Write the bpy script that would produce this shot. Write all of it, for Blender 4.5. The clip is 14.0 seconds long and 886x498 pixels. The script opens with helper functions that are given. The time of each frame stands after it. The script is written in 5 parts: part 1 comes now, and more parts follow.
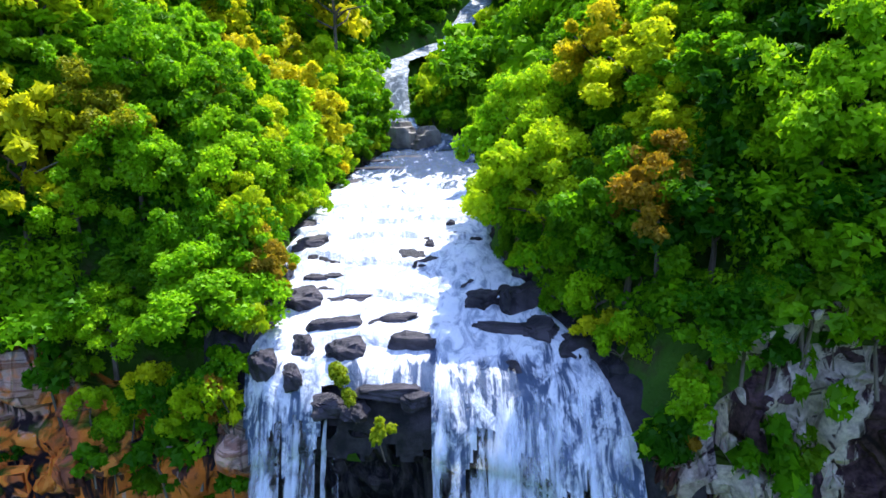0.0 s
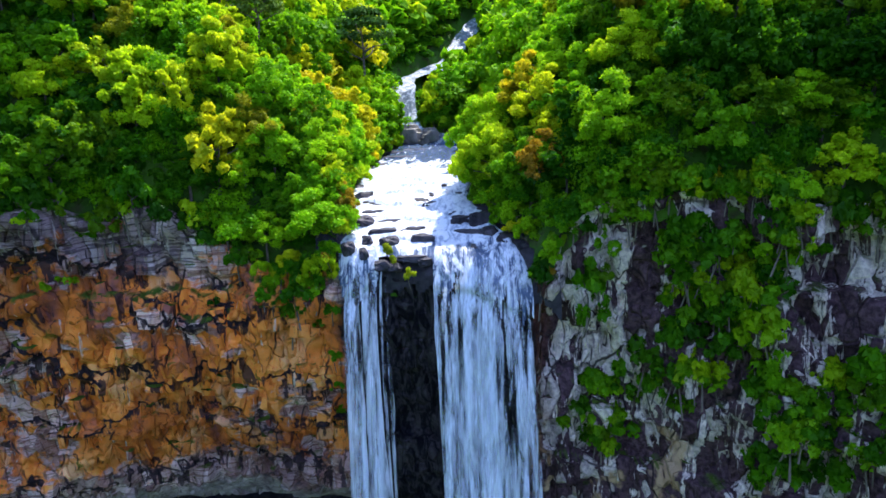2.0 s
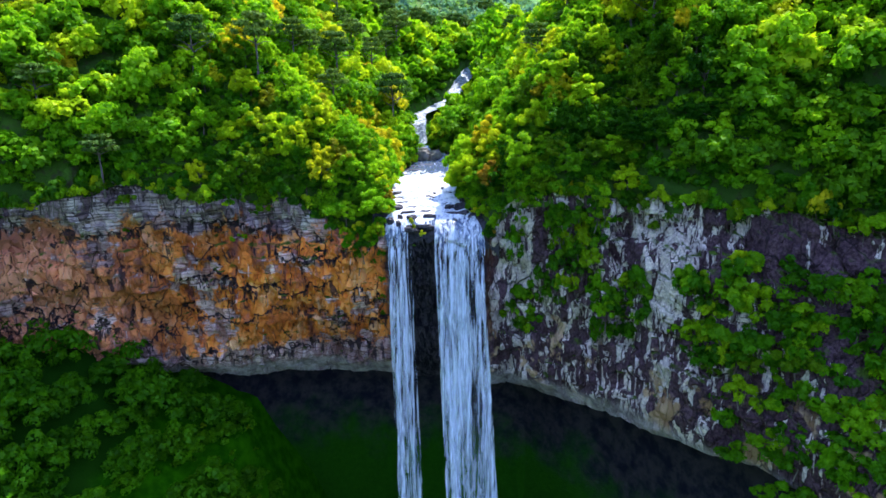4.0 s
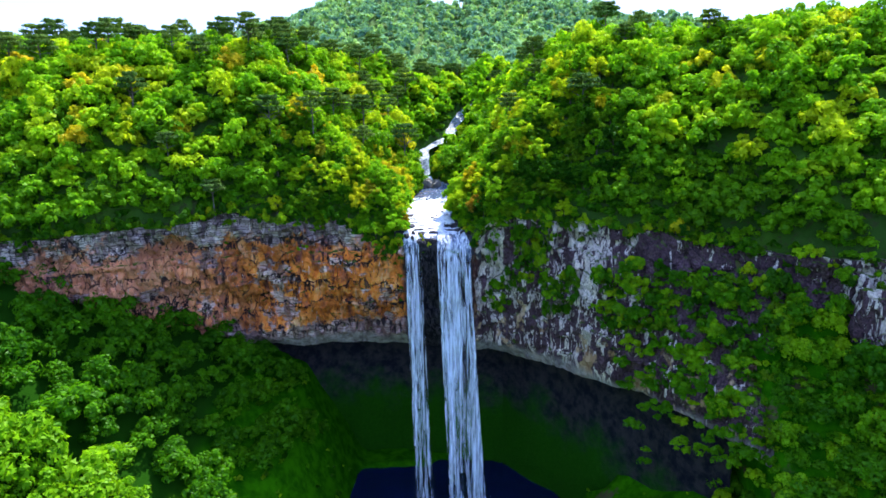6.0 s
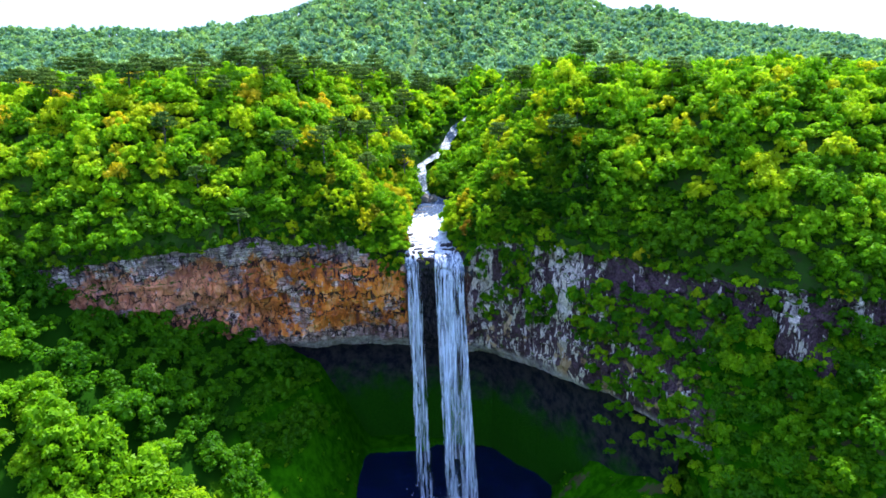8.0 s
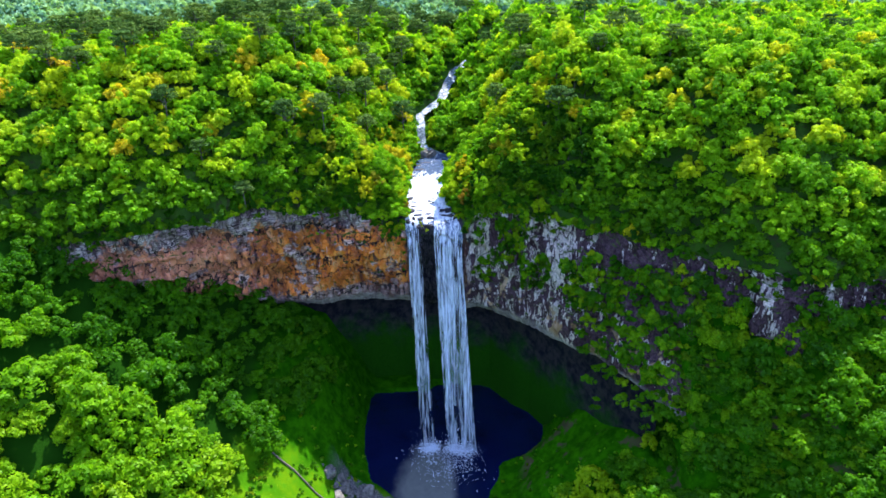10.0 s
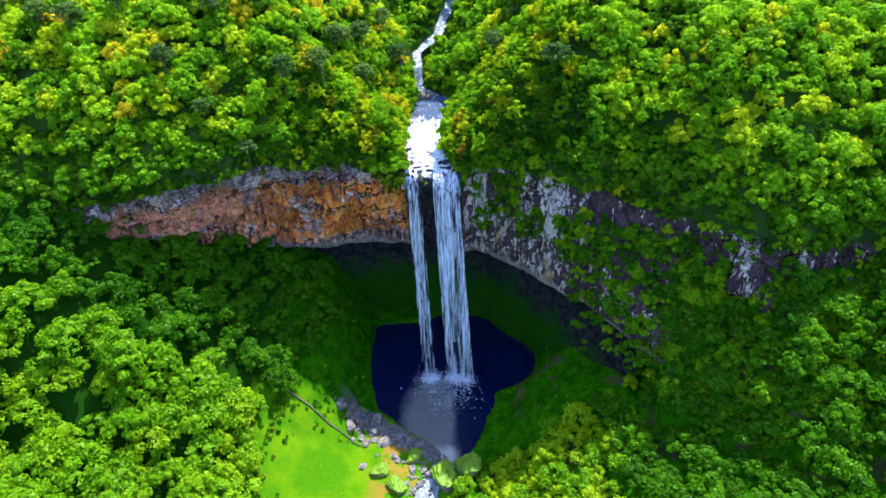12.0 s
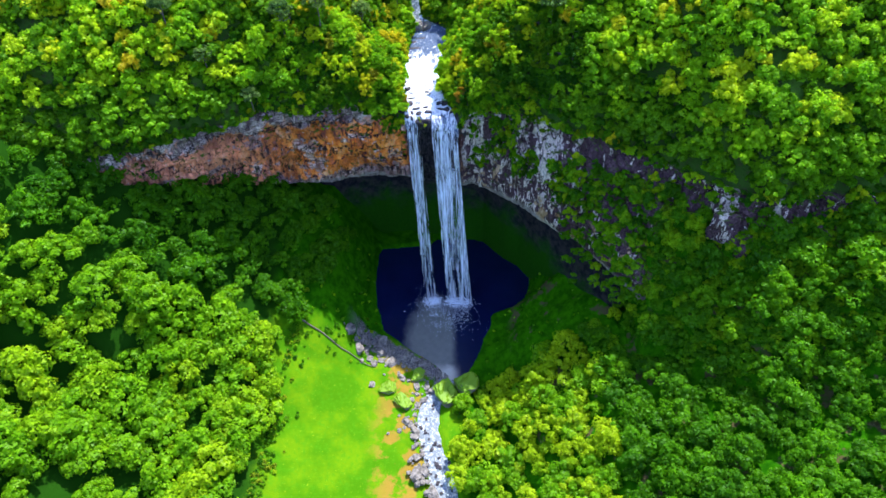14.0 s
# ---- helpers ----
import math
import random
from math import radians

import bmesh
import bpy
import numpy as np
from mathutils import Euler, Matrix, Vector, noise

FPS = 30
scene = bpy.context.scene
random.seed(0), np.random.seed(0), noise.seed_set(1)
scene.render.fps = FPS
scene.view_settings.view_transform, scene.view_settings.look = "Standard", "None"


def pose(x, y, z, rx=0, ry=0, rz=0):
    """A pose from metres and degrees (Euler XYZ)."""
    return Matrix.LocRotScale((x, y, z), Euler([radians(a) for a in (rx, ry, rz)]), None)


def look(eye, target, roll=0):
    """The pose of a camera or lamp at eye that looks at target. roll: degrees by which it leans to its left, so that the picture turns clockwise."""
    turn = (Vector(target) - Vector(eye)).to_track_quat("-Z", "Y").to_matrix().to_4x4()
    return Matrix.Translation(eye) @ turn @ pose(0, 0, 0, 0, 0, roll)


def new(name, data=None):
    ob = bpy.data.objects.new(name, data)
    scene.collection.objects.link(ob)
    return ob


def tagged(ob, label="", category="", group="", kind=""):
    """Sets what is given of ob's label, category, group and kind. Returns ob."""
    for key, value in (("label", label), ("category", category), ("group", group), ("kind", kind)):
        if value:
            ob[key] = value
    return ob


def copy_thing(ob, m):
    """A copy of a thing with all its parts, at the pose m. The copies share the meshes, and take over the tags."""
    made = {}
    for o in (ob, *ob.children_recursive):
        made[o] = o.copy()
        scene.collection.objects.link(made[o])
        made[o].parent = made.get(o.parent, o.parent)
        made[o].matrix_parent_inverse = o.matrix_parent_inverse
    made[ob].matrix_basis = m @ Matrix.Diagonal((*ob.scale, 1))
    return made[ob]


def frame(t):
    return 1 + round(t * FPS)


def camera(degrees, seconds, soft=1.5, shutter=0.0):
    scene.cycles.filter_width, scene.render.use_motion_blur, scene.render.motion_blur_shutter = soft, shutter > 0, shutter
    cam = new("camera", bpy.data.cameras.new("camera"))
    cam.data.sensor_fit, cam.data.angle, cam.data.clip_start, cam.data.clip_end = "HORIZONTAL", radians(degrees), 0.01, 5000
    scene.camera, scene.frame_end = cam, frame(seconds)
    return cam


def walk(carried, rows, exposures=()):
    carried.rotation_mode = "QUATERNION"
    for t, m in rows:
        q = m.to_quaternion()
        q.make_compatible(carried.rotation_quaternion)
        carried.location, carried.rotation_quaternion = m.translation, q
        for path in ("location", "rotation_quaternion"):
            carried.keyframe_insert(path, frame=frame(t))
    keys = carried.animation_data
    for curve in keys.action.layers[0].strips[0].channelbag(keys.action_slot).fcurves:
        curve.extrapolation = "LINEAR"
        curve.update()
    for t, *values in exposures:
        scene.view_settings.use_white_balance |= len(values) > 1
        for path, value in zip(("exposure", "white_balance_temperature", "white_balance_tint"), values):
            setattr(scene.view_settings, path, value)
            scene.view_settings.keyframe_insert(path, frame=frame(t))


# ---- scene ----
cam = camera(70.0, 14.0, 1.6)
PATH = [
    (0, (0.008, -0.016, 121.912), (-1.128, 77.776, 103.288), -0.69),
    (0.5, (0.104, -4.584, 121.904), (-0.880, 73.248, 103.432), -0.86),
    (1, (0.368, -13.104, 122.032), (-0.816, 64.720, 103.560), -1.10),
    (1.5, (0.808, -25.264, 122.440), (-0.504, 52.600, 104.120), -1.32),
    (2, (1.520, -41.272, 123.696), (-0.056, 36.552, 105.248), -1.36),
    (2.5, (2.528, -58.352, 125.152), (1.144, 19.480, 106.712), -1.53),
    (2.7, (2.984, -65.520, 125.920), (1.656, 12.224, 107.096), -1.52),
    (4.8, (6.816, -144.640, 139.824), (3.520, -66.712, 122.016), -0.65),
    (5, (6.928, -151.584, 141.424), (3.840, -73.640, 123.656), -0.71),
    (5.5, (7.072, -168.136, 146.352), (4.576, -90.160, 128.648), -1.01),
    (6, (7.424, -184.600, 151.264), (5.056, -106.664, 133.376), -1.09),
    (6.5, (7.600, -199.296, 157.328), (5.784, -121.480, 138.832), -1.10),
    (7, (7.040, -208.064, 163.696), (5.480, -130.352, 144.776), -0.96),
    (7.2, (6.992, -210.160, 166.232), (5.432, -132.488, 147.160), -0.96),
    (9.5, (8.856, -212.144, 199.984), (6.984, -138.208, 169.480), -1.50),
    (10, (8.616, -211.936, 208.176), (6.776, -139.416, 174.456), -1.58),
    (10.5, (8.504, -211.656, 215.552), (6.768, -140.608, 178.816), -1.75),
    (11, (8.392, -211.240, 222.608), (6.632, -141.784, 182.952), -1.93),
    (11.5, (8.008, -210.720, 230.144), (6.400, -143.144, 187.352), -1.98),
    (12, (8.272, -209.984, 237.864), (6.616, -144.424, 192.048), -2.16),
    (12.5, (8.336, -209.248, 245.296), (6.704, -145.808, 196.584), -2.32),
    (13, (8.568, -208.552, 252.304), (6.832, -147.320, 200.848), -2.61),
    (13.5, (8.864, -207.464, 260.112), (7.080, -148.808, 205.736), -2.87),
    (14, (9.136, -206.384, 267.792), (7.216, -150.416, 210.664), -3.06),
]
walk(cam, [(t, look(eye, target, roll)) for t, eye, target, roll in PATH], exposures=[(0.0, 0.98, 6050, 13), (2.5, 1.02, 6050, 13), (5.0, 1.14, 6050, 13), (7.0, 1.16, 6050, 13), (9.5, 1.12, 6050, 13), (14.0, 1.05, 6050, 13)])

# ---- light ----
SUN = Vector((0.25, 0.45, 0.857)).normalized()
lamp = bpy.data.lights.new("sun", "SUN")
lamp.energy, lamp.angle, lamp.color = 5.0, radians(0.6), (1.0, 0.96, 0.88)
new("sun", lamp).matrix_world = look(SUN * 500, (0, 0, 0))

world = bpy.data.worlds.new("sky")
scene.world = world
world.use_nodes = True
wt = world.node_tree
wt.nodes.clear()


def node(tree, kind, **values):
    """A node with settings (plain words) and inputs (n0, n1 ... or names with _ for blanks)."""
    made = tree.nodes.new(kind)
    for key, value in values.items():
        if key[0] == "n" and key[1:].isdigit():
            made.inputs[int(key[1:])].default_value = value
        elif key == "blend":
            made.blend_type = value
        elif key == "op":
            made.operation = value
        elif key == "data":
            made.data_type = value
        else:
            made.inputs[key.replace("_", " ")].default_value = value
    return made


def link(tree, a, b):
    tree.links.new(a, b)


sky = node(wt, "ShaderNodeTexSky")
sky.sky_type, sky.sun_disc = "NISHITA", False
sky.sun_elevation, sky.sun_rotation = math.asin(SUN.z), math.atan2(SUN.x, SUN.y)
sky.air_density, sky.dust_density = 1.0, 1.5
hazy = node(wt, "ShaderNodeMixRGB", n0=0.45, n2=(4.2, 6.1, 12.0, 1))
cloud_at = node(wt, "ShaderNodeTexCoord")
cloud = node(wt, "ShaderNodeTexNoise", Scale=2.2, Detail=6.0, Roughness=0.6)
cloud_ramp = node(wt, "ShaderNodeMapRange", n1=0.35, n2=0.65, n3=0.35, n4=0.7)
back = node(wt, "ShaderNodeBackground", Strength=0.118)
sky_out = node(wt, "ShaderNodeOutputWorld")
link(wt, cloud_at.outputs["Generated"], cloud.inputs["Vector"])
link(wt, cloud.outputs["Fac"], cloud_ramp.inputs["Value"])
link(wt, cloud_ramp.outputs["Result"], hazy.inputs[0])
link(wt, sky.outputs[0], hazy.inputs[1])
link(wt, hazy.outputs[0], back.inputs["Color"])
link(wt, back.outputs[0], sky_out.inputs[0])


# ---- materials ----
class Shader:
    """A small builder for one node material."""

    def __init__(self, name, rough=0.8):
        self.m = bpy.data.materials.new(name)
        self.m.use_nodes = True
        self.t = self.m.node_tree
        self.bsdf = self.t.nodes["Principled BSDF"]
        self.out = self.t.nodes["Material Output"]
        self.bsdf.inputs["Roughness"].default_value = rough
        self.bsdf.inputs["Specular IOR Level"].default_value = 0.3
        self.place = node(self.t, "ShaderNodeTexCoord").outputs["Object"]

    def stretch(self, x, y, z, source=None):
        n = node(self.t, "ShaderNodeMapping")
        n.inputs["Scale"].default_value = (x, y, z)
        link(self.t, source or self.place, n.inputs["Vector"])
        return n.outputs[0]

    def noise(self, scale, detail=4.0, rough=0.55, where=None, distortion=0.0):
        n = node(self.t, "ShaderNodeTexNoise", Scale=scale, Detail=detail, Roughness=rough, Distortion=distortion)
        link(self.t, where or self.place, n.inputs["Vector"])
        return n.outputs["Fac"]

    def cells(self, scale, where=None):
        n = node(self.t, "ShaderNodeTexVoronoi", Scale=scale)
        link(self.t, where or self.place, n.inputs["Vector"])
        return n

    def between(self, value, low, high, a=0.0, b=1.0):
        n = node(self.t, "ShaderNodeMapRange", n1=low, n2=high, n3=a, n4=b)
        n.interpolation_type = "SMOOTHSTEP"
        link(self.t, value, n.inputs["Value"])
        return n.outputs["Result"]

    def math(self, op, a, b):
        n = node(self.t, "ShaderNodeMath", op=op)
        for i, v in enumerate((a, b)):
            if isinstance(v, (int, float)):
                n.inputs[i].default_value = v
            else:
                link(self.t, v, n.inputs[i])
        return n.outputs[0]

    def mix(self, fac, a, b, blend="MIX"):
        n = node(self.t, "ShaderNodeMixRGB", blend=blend)
        for i, v in enumerate((fac, a, b)):
            if isinstance(v, (int, float)):
                n.inputs[i].default_value = v
            elif isinstance(v, tuple):
                n.inputs[i].default_value = (*v, 1)
            else:
                link(self.t, v, n.inputs[i])
        return n.outputs[0]

    def ramp(self, value, *stops):
        n = node(self.t, "ShaderNodeValToRGB")
        e = n.color_ramp.elements
        while len(e) < len(stops):
            e.new(0.5)
        for k, (at, colour) in enumerate(stops):
            e[k].position, e[k].color = at, (*colour, 1)
        link(self.t, value, n.inputs[0])
        return n.outputs[0]

    def axis(self, i):
        n = node(self.t, "ShaderNodeSeparateXYZ")
        link(self.t, self.place, n.inputs[0])
        return n.outputs[i]

    def bump(self, height, strength, distance):
        n = node(self.t, "ShaderNodeBump", Strength=strength, Distance=distance)
        link(self.t, height, n.inputs["Height"])
        link(self.t, n.outputs[0], self.bsdf.inputs["Normal"])

    def colour(self, c):
        link(self.t, c, self.bsdf.inputs["Base Color"])
        return self


def leaf_material(name, stops, joined=False, glow=0.5):
    s = Shader(name, 0.6)
    if joined:
        src = node(s.t, "ShaderNodeAttribute")
        src.attribute_name = "tint"
        tint = src.outputs["Fac"]
    else:
        tint = node(s.t, "ShaderNodeObjectInfo").outputs["Random"]
    each = node(s.t, "ShaderNodeNewGeometry").outputs["Random Per Island"]
    base = s.ramp(tint, *stops)
    base = s.mix(1.0, base, s.ramp(each, (0.0, (0.76, 0.8, 0.78)), (0.6, (1.0, 1.0, 1.0)), (1.0, (1.25, 1.18, 1.04))), "MULTIPLY")
    where = node(s.t, "ShaderNodeNewGeometry").outputs["Position"]
    base = s.mix(1.0, base, s.ramp(s.noise(0.33, 3, 0.6, where), (0.36, (0.68, 0.76, 0.8)), (0.5, (1.0, 1.0, 1.0)), (0.66, (1.22, 1.16, 1.0))), "MULTIPLY")
    diffuse = node(s.t, "ShaderNodeBsdfDiffuse")
    through_leaf = node(s.t, "ShaderNodeBsdfTranslucent")
    both = node(s.t, "ShaderNodeMixShader", n0=glow)
    gloss = node(s.t, "ShaderNodeBsdfGlossy", Roughness=0.45)
    gloss.inputs["Color"].default_value = (1, 1, 1, 1)
    last = node(s.t, "ShaderNodeMixShader", n0=0.005)
    link(s.t, base, diffuse.inputs[0])
    link(s.t, s.mix(1.0, base, (1.25, 1.2, 0.45), "MULTIPLY"), through_leaf.inputs[0])
    link(s.t, diffuse.outputs[0], both.inputs[1])
    link(s.t, through_leaf.outputs[0], both.inputs[2])
    link(s.t, both.outputs[0], last.inputs[1])
    link(s.t, gloss.outputs[0], last.inputs[2])
    link(s.t, last.outputs[0], s.out.inputs["Surface"])
    s.t.nodes.remove(s.bsdf)
    return s.m


GREENS_HIGH = ((0.0, (0.085, 0.22, 0.004)), (0.3, (0.185, 0.43, 0.004)), (0.6, (0.33, 0.57, 0.005)), (0.9, (0.53, 0.61, 0.006)), (1.0, (0.62, 0.52, 0.012)))
GREENS_LOW = ((0.0, (0.035, 0.15, 0.002)), (0.45, (0.098, 0.295, 0.002)), (0.8, (0.205, 0.425, 0.003)), (1.0, (0.34, 0.50, 0.004)))
# pale bluish greens: the haze over the far hills is put into the leaf colour
GREENS_HAZED = ((0.0, (0.15, 0.31, 0.22)), (0.5, (0.23, 0.43, 0.24)), (1.0, (0.34, 0.54, 0.21)))
LEAF_HIGH = leaf_material("leaves_high", GREENS_HIGH)
LEAF_HIGH_ALL = leaf_material("leaves_high_all", GREENS_HIGH, True)
LEAF_LOW_ALL = leaf_material("leaves_low_all", GREENS_LOW, True)
LEAF_LOW = leaf_material("leaves_low", GREENS_LOW)
# greens darkened for the slope's shade, shared with some cliff bushes
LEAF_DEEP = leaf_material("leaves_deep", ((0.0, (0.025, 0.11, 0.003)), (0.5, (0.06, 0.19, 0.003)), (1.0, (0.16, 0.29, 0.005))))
LEAF_FAR_ALL = leaf_material("leaves_far_all", GREENS_HAZED, True, 0.3)
LEAF_PINE = leaf_material("needles", ((0.0, (0.07, 0.15, 0.03)), (1.0, (0.15, 0.24, 0.045))), False, 0.2)
LEAF_RUST = leaf_material("leaves_rust", ((0.0, (0.30, 0.13, 0.015)), (1.0, (0.36, 0.26, 0.02))))
LEAF_GOLD = leaf_material("leaves_gold", ((0.0, (0.24, 0.30, 0.01)), (1.0, (0.38, 0.33, 0.012))))
LEAF_LIME = leaf_material("leaves_lime", ((0.0, (0.2, 0.34, 0.008)), (1.0, (0.30, 0.36, 0.01))))


def bark_material():
    s = Shader("bark", 0.9)
    where = s.stretch(6, 6, 0.8)
    s.colour(s.ramp(s.noise(1.0, 5, 0.6, where), (0.3, (0.06, 0.045, 0.035)), (0.7, (0.20, 0.165, 0.13))))
    s.bump(s.noise(1.0, 5, 0.6, where), 0.6, 0.1)
    return s.m


def soil_material(name, low, high, patch):
    s = Shader(name, 0.95)
    c = s.mix(s.between(s.noise(0.05, 5), 0.42, 0.6), low, high)
    c = s.mix(s.between(s.noise(0.4, 5), 0.5, 0.7), c, patch)
    s.colour(c)
    s.bump(s.noise(0.9, 8, 0.65), 0.8, 0.6)
    return s.m


def shelter_material():
    """Rock of the hollow with its deep shade put into the colour, grown over with ferns on its lower half."""
    s = Shader("shelter_rock_shaded", 0.9)
    s.bsdf.inputs["Specular IOR Level"].default_value = 0.03
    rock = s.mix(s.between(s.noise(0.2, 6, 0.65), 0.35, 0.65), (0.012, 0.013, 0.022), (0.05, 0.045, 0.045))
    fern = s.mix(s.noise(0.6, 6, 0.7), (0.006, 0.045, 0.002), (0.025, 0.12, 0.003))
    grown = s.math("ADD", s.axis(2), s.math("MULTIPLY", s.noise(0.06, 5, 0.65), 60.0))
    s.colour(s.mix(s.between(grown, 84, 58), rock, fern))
    s.bump(s.noise(0.7, 8, 0.7), 1.0, 1.0)
    return s.m


def meadow_material():
    """Valley floor: lush grass, ochre worn earth, bank shade painted deep green, dark green under the western woods."""
    s = Shader("valley_floor", 0.95)
    s.bsdf.inputs["Specular IOR Level"].default_value = 0.0
    x, y = s.axis(0), s.axis(1)
    grass = s.mix(s.between(s.noise(0.06, 4), 0.4, 0.62), (0.050, 0.165, 0.002), (0.10, 0.21, 0.002))
    grass = s.mix(s.between(s.noise(0.45, 6, 0.65), 0.45, 0.75), grass, (0.06, 0.20, 0.004))
    worn = s.between(s.noise(0.09, 5, 0.6), 0.47, 0.56)
    near = s.math("MULTIPLY", s.between(x, -48, -30), s.between(x, -5, -14))
    grass = s.mix(s.math("MULTIPLY", s.math("MULTIPLY", worn, near), 0.85), grass, (0.27, 0.155, 0.025))
    c = s.mix(s.between(s.noise(0.9, 3), 0.62, 0.8), grass, (0.24, 0.32, 0.01))
    # deep green that paints the cliff's shade on the east and north banks
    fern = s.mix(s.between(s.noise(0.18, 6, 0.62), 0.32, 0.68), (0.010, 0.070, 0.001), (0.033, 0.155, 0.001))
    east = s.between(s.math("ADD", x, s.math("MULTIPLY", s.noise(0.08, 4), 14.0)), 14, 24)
    north_shade = s.between(s.math("ADD", y, s.math("MULTIPLY", s.noise(0.08, 4), 20.0)), -14, 2)
    c = s.mix(s.math("MAXIMUM", east, north_shade), c, fern)
    # dark green under the western woods
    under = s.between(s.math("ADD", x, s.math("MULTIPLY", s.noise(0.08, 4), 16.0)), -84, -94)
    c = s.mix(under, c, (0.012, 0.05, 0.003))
    stone_y = s.math("ADD", y, s.math("MULTIPLY", x, 0.62))
    stony = s.math("ADD", s.math("ABSOLUTE", s.math("ADD", stone_y, 41), 0), s.math("MULTIPLY", s.noise(0.25, 5, 0.65), 16.0))
    gravel = s.mix(s.between(s.noise(1.6, 4, 0.7), 0.40, 0.62), (0.045, 0.042, 0.045), (0.22, 0.20, 0.19))
    c = s.mix(s.math("MULTIPLY", s.between(stony, 16, 12), s.math("MULTIPLY", s.between(x, -62, -50), s.between(x, 6, 0))), c, gravel)
    bare_x, bare_y = s.math("MULTIPLY", s.math("SUBTRACT", x, 68), 0.07), s.math("MULTIPLY", s.math("SUBTRACT", y, 62), 0.04)
    bare = s.math("ADD", s.math("ADD", s.math("MULTIPLY", bare_x, bare_x), s.math("MULTIPLY", bare_y, bare_y)), s.math("MULTIPLY", s.noise(0.1, 5), 1.2))
    c = s.mix(s.between(bare, 1.8, 1.3), c, s.mix(s.noise(0.5, 5), (0.07, 0.045, 0.03), (0.20, 0.13, 0.08)))
    earth = s.between(s.noise(0.07, 5, 0.6), 0.56, 0.62)
    c = s.mix(s.math("MULTIPLY", s.math("MULTIPLY", earth, s.between(x, 40, 48)), 0.8), c, (0.09, 0.06, 0.035))
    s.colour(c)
    s.bump(s.noise(1.2, 6, 0.6), 0.5, 0.35)
    return s.m


def cliff_material():
    """Weathered basalt: ochre panels, mauve grey strata, painted ledge shadows, black drip stains; pale lichen slabs
    east of the fall.
    """
    s = Shader("basalt_cliff", 0.85)
    s.bsdf.inputs["Specular IOR Level"].default_value = 0.08
    s.place = s.stretch(1.25, 1.25, 1.25, node(s.t, "ShaderNodeNewGeometry").outputs["Position"])
    x, z = s.axis(0), s.axis(2)

    def warped(sx, sy, sz, push, scale):
        wobble = node(s.t, "ShaderNodeTexNoise", Scale=scale, Detail=1.0, Roughness=0.5)
        link(s.t, s.place, wobble.inputs["Vector"])
        shift = node(s.t, "ShaderNodeVectorMath", op="MULTIPLY_ADD")
        link(s.t, wobble.outputs["Color"], shift.inputs[0])
        shift.inputs[1].default_value = (push, push, push)
        link(s.t, s.place, shift.inputs[2])
        return s.stretch(sx, sy, sz, shift.outputs[0])

    def panels(where):
        """A random value for each joint-bounded panel, and the distance to its joints."""
        one = s.cells(1.0, where)
        edge_of = node(s.t, "ShaderNodeTexVoronoi", Scale=1.0)
        edge_of.feature = "DISTANCE_TO_EDGE"
        link(s.t, where, edge_of.inputs["Vector"])
        pick = node(s.t, "ShaderNodeSeparateColor")
        link(s.t, one.outputs["Color"], pick.inputs[0])
        return pick.outputs[0], pick.outputs[1], edge_of.outputs["Distance"]

    fine = s.noise(1.3, 8, 0.68)
    grain = s.noise(4.0, 6, 0.7)
    broad = s.noise(0.04, 4, 0.55)
    big_a, big_b, big_edge = panels(warped(0.16, 0.16, 0.085, 5.0, 0.06))
    small_a, small_b, small_edge = panels(warped(0.42, 0.42, 0.17, 2.0, 0.15))

    # the west wall
    hue = s.math("ADD", s.math("MULTIPLY", s.noise(1.0, 5, 0.6, s.stretch(0.16, 0.16, 0.06), 0.4), 0.80), s.math("ADD", s.math("MULTIPLY", big_a, 0.12), s.math("MULTIPLY", small_a, 0.08)))
    warm = s.ramp(hue, (0.33, (0.36, 0.14, 0.12)), (0.42, (0.72, 0.22, 0.065)), (0.49, (0.98, 0.30, 0.045)), (0.58, (1.0, 0.39, 0.09)), (0.68, (0.96, 0.52, 0.26)))
    warm = s.mix(s.between(fine, 0.44, 0.30, 0.0, 0.7), warm, (0.30, 0.10, 0.05))
    warm = s.mix(s.between(x, -75, -125, 0.0, 0.65), warm, (0.72, 0.33, 0.25))
    cool = s.ramp(s.math("ADD", s.math("MULTIPLY", small_b, 0.6), s.math("MULTIPLY", fine, 0.5)), (0.15, (0.15, 0.10, 0.115)), (0.42, (0.42, 0.31, 0.32)), (0.65, (0.70, 0.57, 0.56)), (0.9, (0.92, 0.80, 0.77)))
    strata = s.noise(1.0, 6, 0.7, warped(0.10, 0.10, 1.9, 3.0, 0.08))
    cool = s.mix(s.between(strata, 0.50, 0.56, 0.0, 0.75), cool, (0.085, 0.06, 0.075))
    level = s.math("ADD", z, s.math("MULTIPLY", s.math("SUBTRACT", s.noise(0.055, 6, 0.62), 0.5), 60.0))
    grey_amount = s.math("MAXIMUM", s.between(level, 130, 134), s.between(level, 91, 87, 0.0, 0.85))
    grey_amount = s.math("MAXIMUM", grey_amount, s.between(s.noise(0.06, 5, 0.6, s.stretch(1.0, 1.0, 1.6)), 0.56, 0.60, 0.0, 0.8))
    left = s.mix(grey_amount, warm, cool)
    left = s.mix(1.0, left, s.ramp(broad, (0.36, (0.66, 0.58, 0.60)), (0.5, (1.05, 1.0, 0.98)), (0.64, (1.3, 1.2, 1.12))), "MULTIPLY")
